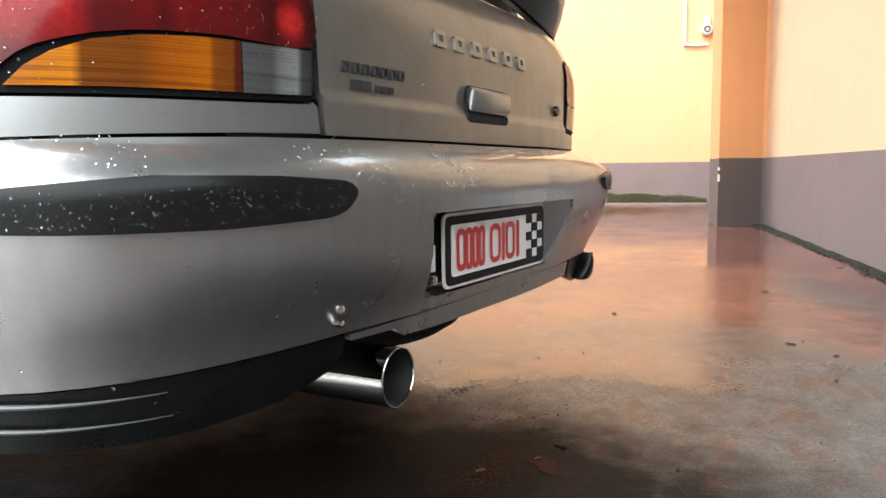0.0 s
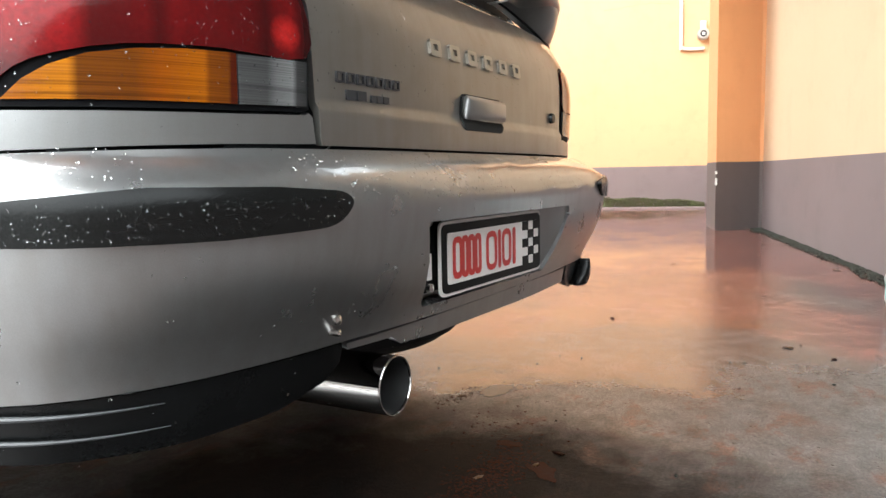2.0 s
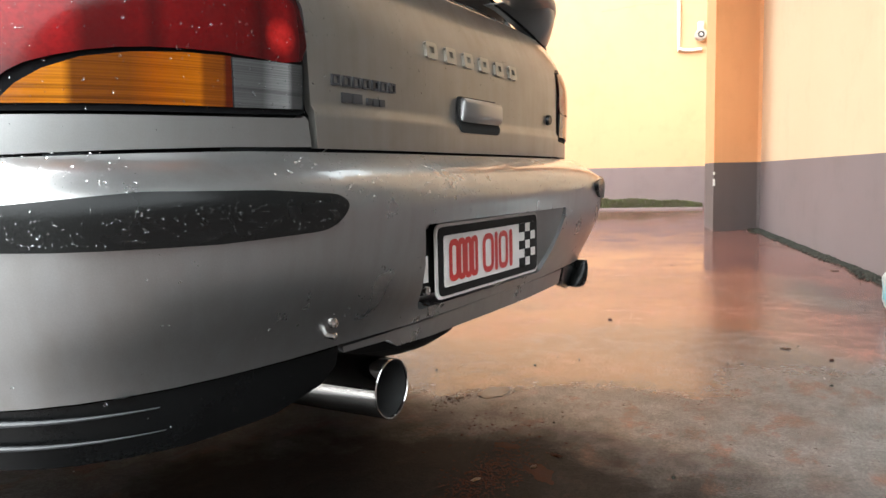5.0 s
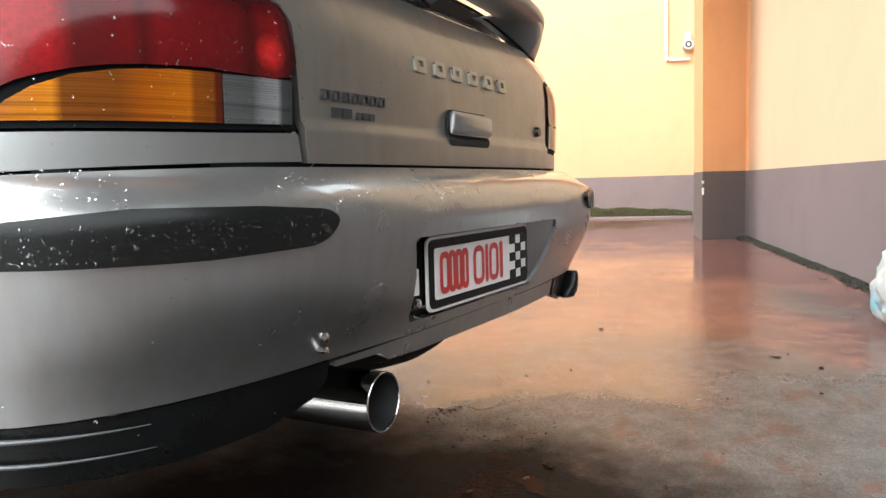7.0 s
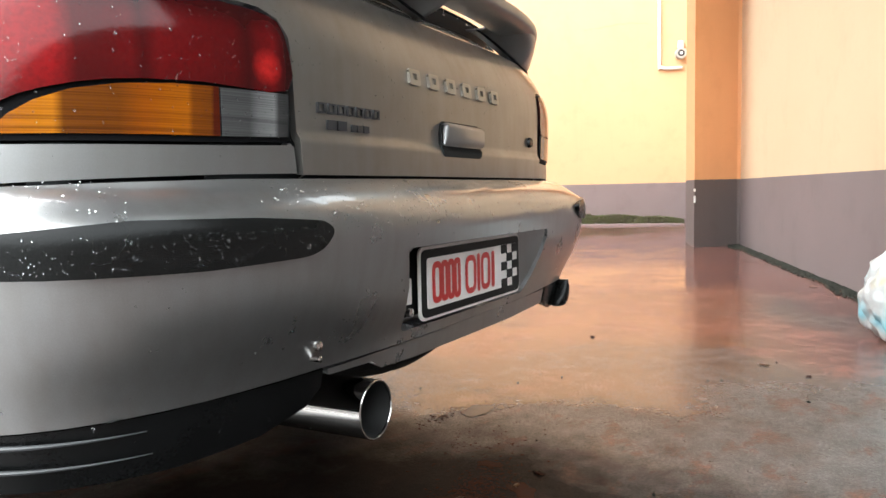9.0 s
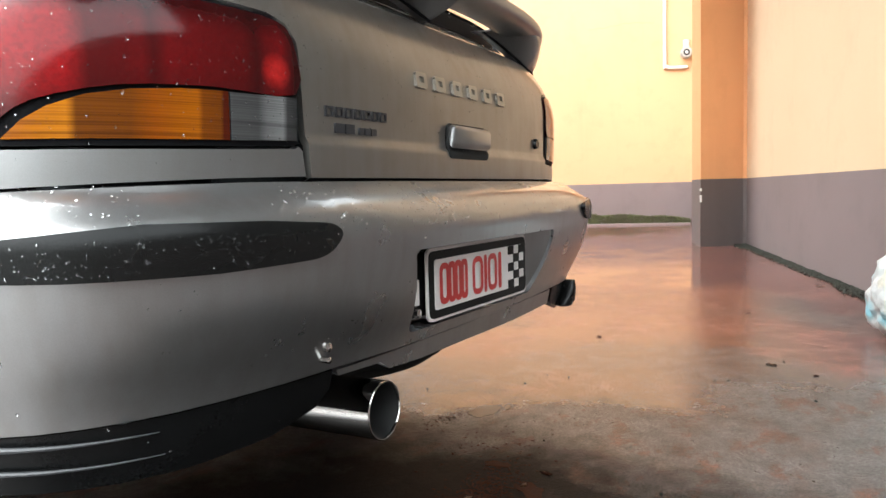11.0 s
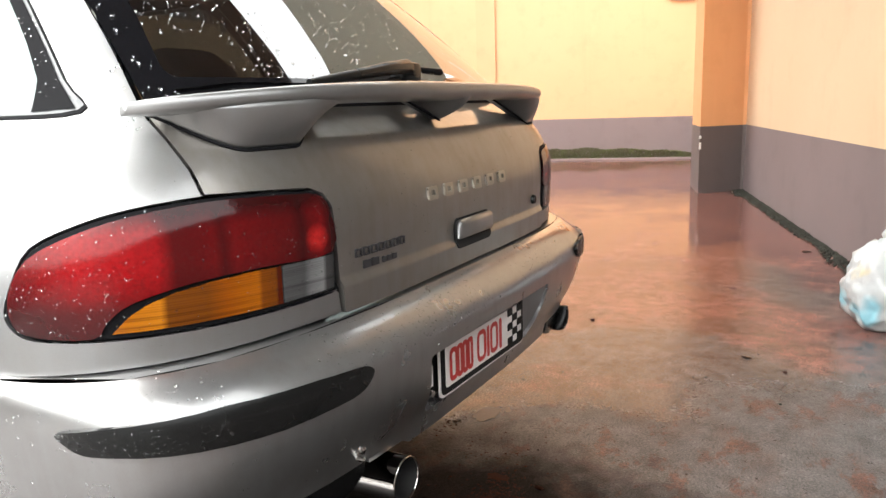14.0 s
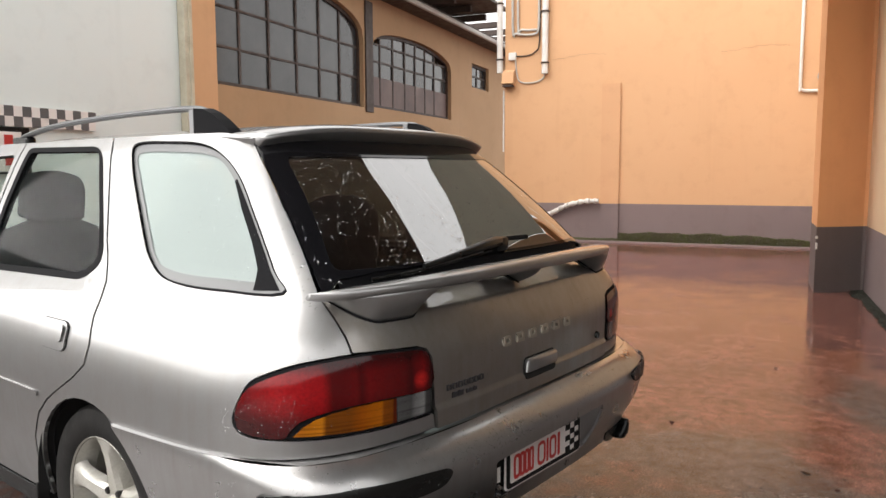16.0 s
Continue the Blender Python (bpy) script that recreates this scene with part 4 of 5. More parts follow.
for z, x0, x1, y0, y1 in ((0.314, 0.588, 0.606, 0.098, 0.120), (0.318, 0.574, 0.622, 0.088, 0.130), (0.330, 0.574, 0.632, 0.083, 0.132), (0.346, 0.586, 0.629, 0.080, 0.132), (0.364, 0.598, 0.623, 0.079, 0.130), (0.384, 0.606, 0.619, 0.082, 0.126)):
    end_rows.append([(0.5 * (x0 + x1) + 0.5 * (x1 - x0) * math.copysign(abs(math.cos(a)) ** 0.7, math.cos(a)), 0.5 * (y0 + y1) + 0.5 * (y1 - y0) * math.copysign(abs(math.sin(a)) ** 0.7, math.sin(a)), z) for a in np.linspace(0, 2 * math.pi, 20, endpoint=False)])
end_cap = loft(end_rows, True, caps=True)
part("valance_end", end_cap, BLACK_TRIM, bumper, "glossy black end of the lower valance", smooth=True)
lip = around([("x", -0.440, 0.379), ("x", -0.20, 0.377), ("x", 0.0, 0.377), ("x", 0.25, 0.378), ("x", 0.44, 0.379), ("x", 0.44, 0.345), ("x", 0.2, 0.341), ("x", -0.2, 0.345), ("x", -0.30, 0.350), ("x", -0.33, 0.366), ("x", -0.435, 0.370)], *BUMP)
sheet("lower_lip", lip, bumper_at, BUMPER_PAINT, bumper, lift=-0.006, depth=0.03, label="silver lower lip of the bumper")
for dz, r in ((0.0, 0.0065), (-0.017, 0.0045)):
    clip = lathe([(0.0005, -0.010), (r, -0.008), (r, 0.012)], 12, "Y")
    bmesh.ops.transform(clip, matrix=pose(-0.489, 0.072, 0.424 + dz), verts=clip.verts)
    part("clip", clip, CHROME, bumper, "small bright metal clip", smooth=True)

# number plate: two plates, one over the other, with plain shapes for its lettering
plate = empty("number_plate", pose(-0.018, 0.058, 0.471, 0, 0, -1.5), label="white plate with red shapes, black rim and chequers", category="number plate")
back_plate = block((-0.232, 0.012, -0.05), (0.20, 0.016, 0.055), 0.002)
hidden = part("back_plate", back_plate, BLACK_INK, plate, "dark plate behind")
part("pale_bar", block((-0.226, 0.010, -0.03), (-0.212, 0.0125, 0.012), 0.001), WHITE, hidden)
part("screw", lathe([(0.0005, 0.004), (0.007, 0.005), (0.008, 0.012)], 12, "Y"), CHROME, hidden, smooth=True).location = (-0.222, 0, -0.042)


def rounded_slab(w, h, r, y0, y1):
    bm = bmesh.new()
    ring = fillet([(-w / 2, -h / 2), (w / 2, -h / 2), (w / 2, h / 2), (-w / 2, h / 2)], r)
    f = bm.faces.new([bm.verts.new((x, y0, z)) for x, z in ring])
    out = bmesh.ops.extrude_face_region(bm, geom=[f])
    bmesh.ops.translate(bm, vec=(0, y1 - y0, 0), verts=[v for v in out["geom"] if isinstance(v, bmesh.types.BMVert)])
    bmesh.ops.recalc_face_normals(bm, faces=bm.faces)
    return bm


part("rim", rounded_slab(0.408, 0.122, 0.016, 0.0, 0.004), WHITE, plate, "white outer rim")
part("border", rounded_slab(0.398, 0.112, 0.014, -0.002, 0.004), BLACK_INK, plate, "black border")
part("face", rounded_slab(0.368, 0.084, 0.006, -0.004, 0.0), WHITE, plate, "white face")


def ring_glyph(x, w, h, bar, gap):
    """A plain red loop or bar that stands for one character."""
    bm = bmesh.new()
    outer = fillet([(x, -h / 2), (x + w, -h / 2), (x + w, h / 2), (x, h / 2)], w * 0.45)
    inner = fillet([(x + bar, -h / 2 + bar), (x + w - bar, -h / 2 + bar), (x + w - bar, h / 2 - bar), (x + bar, h / 2 - bar)], w * 0.2)
    edges = []
    for ring in (outer, inner) if gap else (outer,):
        vs = [bm.verts.new((a, -0.0055, b)) for a, b in ring]
        edges += [bm.edges.new((vs[i - 1], vs[i])) for i in range(len(vs))]
    bmesh.ops.triangle_fill(bm, use_beauty=True, edges=edges)
    for f in bm.faces:
        f.normal_update()
        if f.normal.y > 0:
            f.normal_flip()
    return bm


for x, w, gap in ((-0.172, 0.034, True), (-0.142, 0.026, True), (-0.119, 0.026, True), (-0.096, 0.026, True), (-0.052, 0.044, True), (-0.004, 0.012, False), (0.012, 0.040, True), (0.058, 0.014, False)):
    part("red_shape", ring_glyph(x, w, 0.070, 0.0105, gap), RED_INK, plate)
for i in range(3):
    for j in range(5):
        if (i + j) % 2 == 0:
            part("black_square", block((0.106 + i * 0.026, -0.0056, -0.042 + j * 0.0168), (0.132 + i * 0.026, -0.003, -0.0252 + j * 0.0168)), BLACK_INK, plate)
lamp_bm = block((-0.09, 0.0, 0.068), (0.09, 0.03, 0.082), 0.004)
part("plate_lamp", lamp_bm, BLACK_TRIM, plate, "black lamp housing above the plate")

# exhaust
exhaust = tube([(-0.348, y, 0.300) for y in (0.072, 0.15, 0.29, 0.5)], [0.0445, 0.0445, 0.044, 0.038], 40, cap=False)
ex = part("exhaust_tip", exhaust, CHROME, car, "polished steel exhaust tip", smooth="all")
bore = tube([(-0.348, y, 0.300) for y in (0.0745, 0.10, 0.25)], [0.0420, 0.040, 0.037], 40, cap=False)
bmesh.ops.reverse_faces(bore, faces=bore.faces)
part("bore", bore, DARK_BORE, ex, "sooty bore", smooth=True)
lip_ring = tube([(-0.348 + 0.0433 * math.cos(a), 0.072, 0.300 + 0.0433 * math.sin(a)) for a in np.linspace(0, 2 * math.pi, 40, endpoint=False)], 0.0016, 6, closed=True)
part("rolled_edge", lip_ring, CHROME, ex, smooth=True)
part("silencer", block((-0.55, 0.42, 0.20), (-0.15, 0.95, 0.40), 0.06), SOOT, car, "dark silencer under the floor", smooth=True)

# tailgate fittings
# the hollow's shade is a black sheet laid on the gate behind the grip
handle_dish = fillet(around([("x", -0.0805, 0.684), ("x", -0.0805, 0.7475), ("x", 0.0925, 0.7475), ("x", 0.0925, 0.684)]), 0.026, 8)
handle = sheet("gate_handle", handle_dish, gate_at, CAVITY, gate, lift=0.0025, depth=0.004, label="black sheet drawn for the shade in the tailgate handle's hollow", cell=(0.03, 0.01))

part("grip", block((-0.078, 0.079, 0.703), (0.090, 0.100, 0.745), 0.0105), PAINT, handle, "rounded silver grip", smooth="all")
lock = lathe([(0.0005, -0.006), (0.010, -0.006), (0.012, -0.002), (0.012, 0.01)], 20, "Y")
bmesh.ops.transform(lock, matrix=pose(0.385, 0.101, 0.731), verts=lock.verts)
part("lock", lock, BLACK_TRIM, gate, "black key lock", smooth=True)

for i in range(6):
    x = -0.183 + i * 0.0670
    outer = around([("x", x, 0.799), ("x", x, 0.825), ("x", x + 0.036, 0.825), ("x", x + 0.036, 0.799)])
    sheet("badge_bar", fillet(outer, 0.006), body_at, BADGE, gate, holes=[around([("x", x + 0.010, 0.808), ("x", x + 0.010, 0.818), ("x", x + 0.025, 0.818), ("x", x + 0.025, 0.808)])], lift=0.005, depth=0.006, cell=(0.05, 0.02))
for i in range(7):
    x = -0.424 + i * 0.0217
    sheet("badge_bar", around([("x", x, 0.7335), ("x", x, 0.748), ("x", x + 0.0165, 0.748), ("x", x + 0.0165, 0.7335)]), body_at, DARK_BADGE, gate, holes=[around([("x", x + 0.003, 0.736), ("x", x + 0.003, 0.7455), ("x", x + 0.0135, 0.7455), ("x", x + 0.0135, 0.736)])], lift=0.003, depth=0.004)
for x, w, h in ((-0.404, 0.020, 0.0135), (-0.381, 0.020, 0.0135), (-0.349, 0.011, 0.010), (-0.335, 0.013, 0.010), (-0.319, 0.013, 0.010)):
    sheet("badge_bar", around([("x", x, 0.7115), ("x", x, 0.7115 + h), ("x", x + w, 0.7115 + h), ("x", x + w, 0.7115)]), body_at, DARK_BADGE, gate, lift=0.003, depth=0.004)

# wing on the tailgate
WING = 0.703


def wing_back(x):
    return 0.085 + 0.165 * (abs(x) / WING) ** 4.5


def wing_half(x):
    return 0.0185 - 0.006 * (abs(x) / WING) ** 2


def wing_top(x):
    return 1.026 - 0.026 * (abs(x) / WING) ** 3


rows = []
for x in np.concatenate([[-WING], np.linspace(-WING + 0.012, WING - 0.012, 61), [WING]]):
    q = abs(x) / WING
    end = math.sqrt(max(0.0, 1 - max(0.0, (q - 0.93) / 0.07) ** 2))
    y_t, y_l = wing_back(x), 0.172 + 0.115 * q**3
    mid = 0.5 * (y_t + y_l) + 0.02 * (1 - end)
    half_c, zc, th = 0.5 * (y_l - y_t) * (0.45 + 0.55 * end), wing_top(x) - wing_half(x), wing_half(x) * (0.6 + 0.4 * end)
    ring = []
    for a in np.linspace(0, 2 * math.pi, 20, endpoint=False):
        c, s = math.cos(a), math.sin(a)
        ring.append((x, mid + half_c * math.copysign(abs(c) ** 0.6, c), zc - 0.004 * c + th * math.copysign(abs(s) ** 0.7, s)))
    rows.append(ring)
spoiler = part("tailgate_spoiler", loft(rows, True, caps=True), PAINT, car, "silver wing over the tailgate", smooth="all")


def foot_shape(kind, t):
    """How far a foot reaches down along its width: a steep outer end, a flat sole and a hollow inner end."""
    if kind == "centre":
        return (1 - abs(2 * t - 1)) ** 1.5
    if t < 0.26:
        return math.sin(math.pi / 2 * t / 0.26) ** 0.8
    return 1.0 if t < 0.55 else (1 - (t - 0.55) / 0.45) ** 2 * (1 + 0.9 * (t - 0.55) / 0.45)


for kind, x0, x1, low_z in (("side", -0.662, -0.345, 0.924), ("side", 0.662, 0.345, 0.924), ("centre", -0.10, 0.10, 0.950)):
    rows = []
    for t in np.linspace(0.01, 0.99, 33):
        x = x0 + (x1 - x0) * t
        shape = foot_shape(kind, t)
        top_z = wing_top(x) - 1.3 * wing_half(x)
        zb = min(top_z - 0.004, top_z - (top_z - low_z) * shape)
        gy = body_at(around([("x", x, zb)])[0][0], zb)[1]
        rear = wing_back(x) + 0.004 + 0.012 * (1 - shape)
        curve = [(x, rear + (gy - rear) * k**1.9, top_z + (zb - top_z) * k) for k in np.linspace(0, 1, 9)]
        rows.append([(x, gy + 0.03, top_z)] + curve + [(x, gy + 0.02, zb)])
    foot = part("foot", loft(rows, True, caps=True), PAINT, spoiler, smooth="all")
    part("gasket", tube([(r[9][0], r[9][1] - 0.001, r[9][2] - 0.001) for r in rows], 0.003, 6), SEAL, foot, "black gasket line", smooth=True)

# roof
def roof_at(x, y):
    hw = 0.585 - 0.065 * max(0.0, (1.05 - y) / 0.4) ** 2
    back = max(0.0, (1.0 - y) / 0.35)
    return (x * hw, y, 1.428 - 0.050 * abs(x) ** 2.6 - 0.018 * back**2 - 0.03 * max(0.0, (y - 1.9) / 0.5) ** 2)


sheet("roof", [(-1, 0.70), (1, 0.70), (1, 2.4), (-1, 2.4)], roof_at, PAINT, car, cell=(0.1, 0.08), depth=0.02, label="silver roof", away=(0, 1.5, 0.5))
sheet("headlining", [(-0.97, 0.72), (0.97, 0.72), (0.97, 2.38), (-0.97, 2.38)], roof_at, SEAT, car, cell=(0.2, 0.2), lift=-0.03, depth=0, away=(0, 1.5, 0.5))
rows, under = [], []
for t in np.linspace(-1, 1, 49):
    x, q = 0.520 * t, abs(t)
    y_b, y_f = 0.606 + 0.055 * q**4, 0.80
    z_f, z_t, z_l = 1.420 - 0.040 * q**2.6, 1.406 - 0.036 * q**3.5, 1.350 - 0.034 * q**4
    rows.append([(x, y_f, z_f + 0.004), (x, 0.5 * (y_f + y_b), 0.5 * (z_f + z_t) + 0.008), (x, y_b + 0.014, z_t + 0.002), (x, y_b + 0.003, z_t - 0.006), (x, y_b + 0.010, 0.75 * z_t + 0.25 * z_l), (x, y_b + 0.032, 0.35 * z_t + 0.65 * z_l), (x, y_b + 0.060, z_l)])
    under.append([(x, y_b + 0.060, z_l), (x * 0.99, y_b + 0.066, z_l - 0.002), (x * 0.98, y_b + 0.13, z_l + 0.02)])
visor = part("roof_spoiler", loft(rows, caps=True), PAINT, car, "silver lip over the rear window", smooth="all")
part("underside", loft(under), BLACK_TRIM, visor, "black underside", smooth="all")

for sign in (1, -1):
    rail = empty("roof_rail")
    rail.parent = car
    tagged(rail, "silver roof rail with black rear foot")
    pts = flowing([(0.497, 0.950, 1.450), (0.496, 1.0, 1.464), (0.495, 1.14, 1.468), (0.50, 1.5, 1.464), (0.505, 1.9, 1.448), (0.505, 2.15, 1.420), (0.505, 2.24, 1.395)], 5, closed=False)
    rows = []
    for i, p in enumerate(pts):
        a = np.linspace(0, 2 * math.pi, 12, endpoint=False)
        rows.append([(sign * (p[0] + 0.016 * math.cos(k)), p[1], p[2] + 0.010 * math.sin(k)) for k in a])
    part("bar", loft(rows, True, caps=True), RAIL, rail, "silver bar", smooth=True)
    prof = [(1.004, 1.376), (1.006, 1.462), (1.028, 1.462), (1.024, 1.376)]
    part("foot_cover", loft([[(sign * (0.478 if k else 0.512), y, z + (0.003 if k else 0)) for y, z in prof] for k in (1, 0)], True, caps=True), RAIL, rail, "silver foot cover")
    prof = [(0.805, 1.372), (0.835, 1.398), (0.875, 1.424), (0.915, 1.446), (0.955, 1.460), (1.002, 1.464), (1.003, 1.374)]
    part("black_end", loft([[(sign * (0.475 if k else 0.514), y - 0.002, z + (0.003 if k else 0) + 0.001) for y, z in prof] for k in (1, 0)], True, caps=True), SEAL, rail, "black end cap")
    part("front_foot", block((0.485, 2.12, 1.37), (0.525, 2.26, 1.415), 0.012, pose(0, 0, 0) if sign > 0 else Matrix.Diagonal((-1, 1, 1, 1))), BLACK_TRIM, rail, "black front foot")

# wiper
wiper = part("wiper", tube([(0.05, 0.262, 1.058), (0.0, 0.244, 1.064), (-0.10, 0.236, 1.056), (-0.22, 0.232, 1.042), (-0.35, 0.236, 1.026)], [0.015, 0.017, 0.014, 0.010, 0.007], 10), BLACK_TRIM, car, "black wiper arm over the wet glass", smooth=True)
part("pivot", block((0.0, 0.238, 1.030), (0.065, 0.285, 1.076), 0.012), BLACK_TRIM, wiper, smooth=True)
part("blade", tube([(-0.02, 0.250, 1.040), (-0.20, 0.244, 1.026), (-0.38, 0.246, 1.015), (-0.53, 0.256, 1.010)], 0.006, 6), BLACK_TRIM, wiper, "thin rubber blade", smooth=True)
part("blade_holder", tube([(-0.08, 0.240, 1.044), (-0.20, 0.238, 1.034), (-0.32, 0.242, 1.024)], 0.006, 6), RIDGE, wiper, "grey blade holder", smooth=True)
part("stop", tube([(0.10, 0.285, 1.064), (0.23, 0.282, 1.060)], [0.006, 0.008], 8), SEAL, wiper, "small black rest", smooth=True)

# wheels
def make_wheel():
    w = empty("wheel")
    tyre = part("tyre", lathe([(0.206, -0.085), (0.222, -0.098), (0.262, -0.104), (0.292, -0.096), (0.304, -0.078), (0.308, -0.03), (0.308, 0.03), (0.304, 0.078), (0.292, 0.096), (0.262, 0.104), (0.222, 0.098), (0.206, 0.085)], 64), RUBBER, w, "black worn tyre", smooth=True)
    for k in (-0.05, 0.0, 0.05):
        part("groove", lathe([(0.3085, k - 0.005), (0.3086, k + 0.005)], 48), CAVITY, tyre)
    rim = part("rim", lathe([(0.196, -0.02), (0.200, -0.07), (0.210, -0.092), (0.214, -0.086), (0.214, 0.086), (0.2, 0.08)], 64), ALLOY, w, "pale alloy rim", smooth=True)
    for k in range(5):
        rows = []
        for r, half_w, x, th in ((0.030, 0.042, -0.062, 0.05), (0.07, 0.034, -0.066, 0.045), (0.11, 0.026, -0.070, 0.04), (0.15, 0.026, -0.075, 0.036), (0.18, 0.033, -0.080, 0.032), (0.203, 0.052, -0.084, 0.03)):
            rows.append([(x + th, r, -half_w * 1.1), (x + 0.012, r, -half_w), (x, r, -half_w * 0.6), (x, r, half_w * 0.6), (x + 0.012, r, half_w), (x + th, r, half_w * 1.1)])
        sp = loft(rows, True, caps=True)
        bmesh.ops.transform(sp, matrix=pose(0, 0, 0, 72 * k + 14), verts=sp.verts)
        part("spoke", sp, ALLOY, rim, smooth=True)
    part("hub_cap", lathe([(0.0005, -0.078), (0.02, -0.078), (0.028, -0.072), (0.034, -0.060), (0.036, -0.04)], 32), ALLOY, rim, smooth=True)
    for k in range(5):
        nut = lathe([(0.0005, -0.070), (0.009, -0.070), (0.011, -0.064), (0.011, -0.04)], 6)
        a = radians(72 * k + 50)
        bmesh.ops.transform(nut, matrix=pose(0, 0.050 * math.cos(a), 0.050 * math.sin(a)), verts=nut.verts)
        part("wheel_nut", nut, SOOT, rim)
    part("brake_disc", lathe([(0.05, -0.005), (0.14, -0.005), (0.14, 0.01), (0.05, 0.01)], 48), SOOT, w, "grey brake disc", smooth=True)
    w.parent = car
    return w


first_wheel = make_wheel()
first_wheel.matrix_basis = pose(-0.735, WHEEL_Y, WHEEL_Z)
for x, y, turn_z in ((-0.735, 3.56, 0), (0.735, WHEEL_Y, 180), (0.735, 3.56, 180)):
    copy_thing(first_wheel, pose(x, y, WHEEL_Z, 0, 0, turn_z))

# underbody, wheel houses, lining
part("floor_pan", block((-0.62, 0.50, 0.19), (0.64, 4.0, 0.30), 0.02), CAVITY, car, "dark underbody")
part("rear_floor", block((-0.70, 0.16, 0.52), (0.70, 1.5, 0.56), 0.01), CAVITY, car, "dark load floor")
part("tail_beam", block((-0.72, 0.16, 0.42), (0.72, 0.34, 0.60), 0.02), CAVITY, car, "dark beam behind the bumper")
# well and undertray are added to block light passing beneath the car
well = lathe([(0.0005, 0.215), (0.27, 0.215), (0.31, 0.24), (0.33, 0.30), (0.33, 0.53)], 40, "Z")
bmesh.ops.translate(well, vec=(0.22, 0.62, 0), verts=well.verts)
part("spare_wheel_well", well, CAVITY, car, "unseen dark spare wheel well, added to block light under the boot", smooth=True)
part("undertray", loft([[(x, y, z) for x in np.linspace(-0.74, 0.74, 9)] for y, z in ((0.15, 0.385), (0.30, 0.36), (0.52, 0.31))]), CAVITY, car, "unseen dark undertray, added to block light behind the bumper", smooth=True)
for sign in (1, -1):
    for y in (WHEEL_Y, 3.56):
        house = loft([[(sign * x, y + 0.345 * math.cos(a), WHEEL_Z + 0.345 * math.sin(a)) for a in np.linspace(-0.1, math.pi + 0.1, 24)] for x in (0.862, 0.55)])
        part("wheel_house", house, CAVITY, car, "black wheel arch liner", smooth=True)
        part("wheel_house_wall", block((sign * 0.55 - 0.01, y - 0.36, 0.24), (sign * 0.55 + 0.01, y + 0.36, 0.66)), CAVITY, car)
    turn = (lambda p: p) if sign > 0 else mirrored
    sheet("quarter_trim", turn(panel + way_round), body_at, SEAT, car, holes=[turn(grown(quarter_hole, 0.01))], lift=-0.035, depth=0, cell=(0.1, 0.08))
    sheet("door_trim", turn(rear_door), body_at, SEAT, car, holes=[turn(grown(win, 0.01))], lift=-0.035, depth=0, cell=(0.2, 0.1))
    sheet("door_trim", turn(front_door), body_at, SEAT, car, holes=[turn(grown(win2, 0.01))], lift=-0.035, depth=0, cell=(0.2, 0.1))
    # exterior door handles and mud flap
    dh = fillet(around([("y", 1.150, 0.762), ("y", 1.155, 0.842), ("y", 1.325, 0.842), ("y", 1.320, 0.762)]), 0.026)
    dish = sheet("door_handle", turn(grown(dh, 0.0025)), body_at, SEAL, car, lift=0.001, depth=0.002, label="silver door handle", cell=(0.04, 0.012))
    sheet("plate", turn(dh), body_at, PAINT, dish, lift=0.006, depth=0.005, label="silver plate", cell=(0.04, 0.012))
    sheet("grip", turn(fillet(around([("y", 1.162, 0.786), ("y", 1.165, 0.834), ("y", 1.315, 0.834), ("y", 1.312, 0.786)]), 0.018)), body_at, PAINT, dish, lift=0.013, depth=0.008, label="silver grip")
    mould = around([("y", 1.335, 0.600), ("y", 1.33, 0.614), ("y", 2.0, 0.612), ("y", 2.0, 0.598)])
    sheet("door_moulding", turn(mould), body_at, PAINT, car, lift=0.006, depth=0.008, label="silver moulding")
    part("mud_flap", block((sign * 0.86 - 0.09 * (sign > 0), 1.40, 0.12), (sign * 0.86 + 0.09 * (sign < 0), 1.415, 0.30), 0.004), RUBBER, car, "black mud flap")

# seats
def rounded_rest(w, high):
    """A padded back that thins and narrows towards its rounded top."""
    rows = []
    for t in np.linspace(0, 1, 13):
        full = (1 - max(0.0, (t - 0.45) / 0.55) ** 2.6) ** 0.5 if t < 1 else 0.06
        half_w, thick = 0.5 * w * (0.55 + 0.45 * full) if t < 1 else 0.2 * w, 0.085 * (0.35 + 0.65 * full)
        ring = []
        for a in np.linspace(0, 2 * math.pi, 24, endpoint=False):
            c, k = math.cos(a), math.sin(a)
            ring.append((half_w * math.copysign(abs(c) ** 0.45, c), thick * math.copysign(abs(k) ** 0.75, k), high * t))
        rows.append(ring)
    return loft(rows, True, caps=True)


def make_seat(x, y, w, high, headrest=True):
    s = empty("seat")
    s.parent = car
    tagged(s, "dark cloth car seat")
    b = rounded_rest(w, high)
    bmesh.ops.transform(b, matrix=pose(x, y, 0.55, 14), verts=b.verts)
    part("backrest", b, SEAT, s, smooth="all")
    c = block((-w / 2, 0, 0), (w / 2, 0.5, 0.16), 0.05)
    bmesh.ops.transform(c, matrix=pose(x, y + 0.03, 0.42, 4), verts=c.verts)
    part("cushion", c, SEAT, s, smooth=True)
    if headrest:
        h = rounded_rest(0.25, 0.19)
        bmesh.ops.transform(h, matrix=pose(x, y + 0.01, 0.55, 12) @ pose(0, 0, high + 0.01), verts=h.verts)
        part("headrest", h, SEAT, s, smooth="all")
    return s


make_seat(-0.30, 1.36, 0.48, 0.64, False)
make_seat(0.30, 1.36, 0.48, 0.64, False)
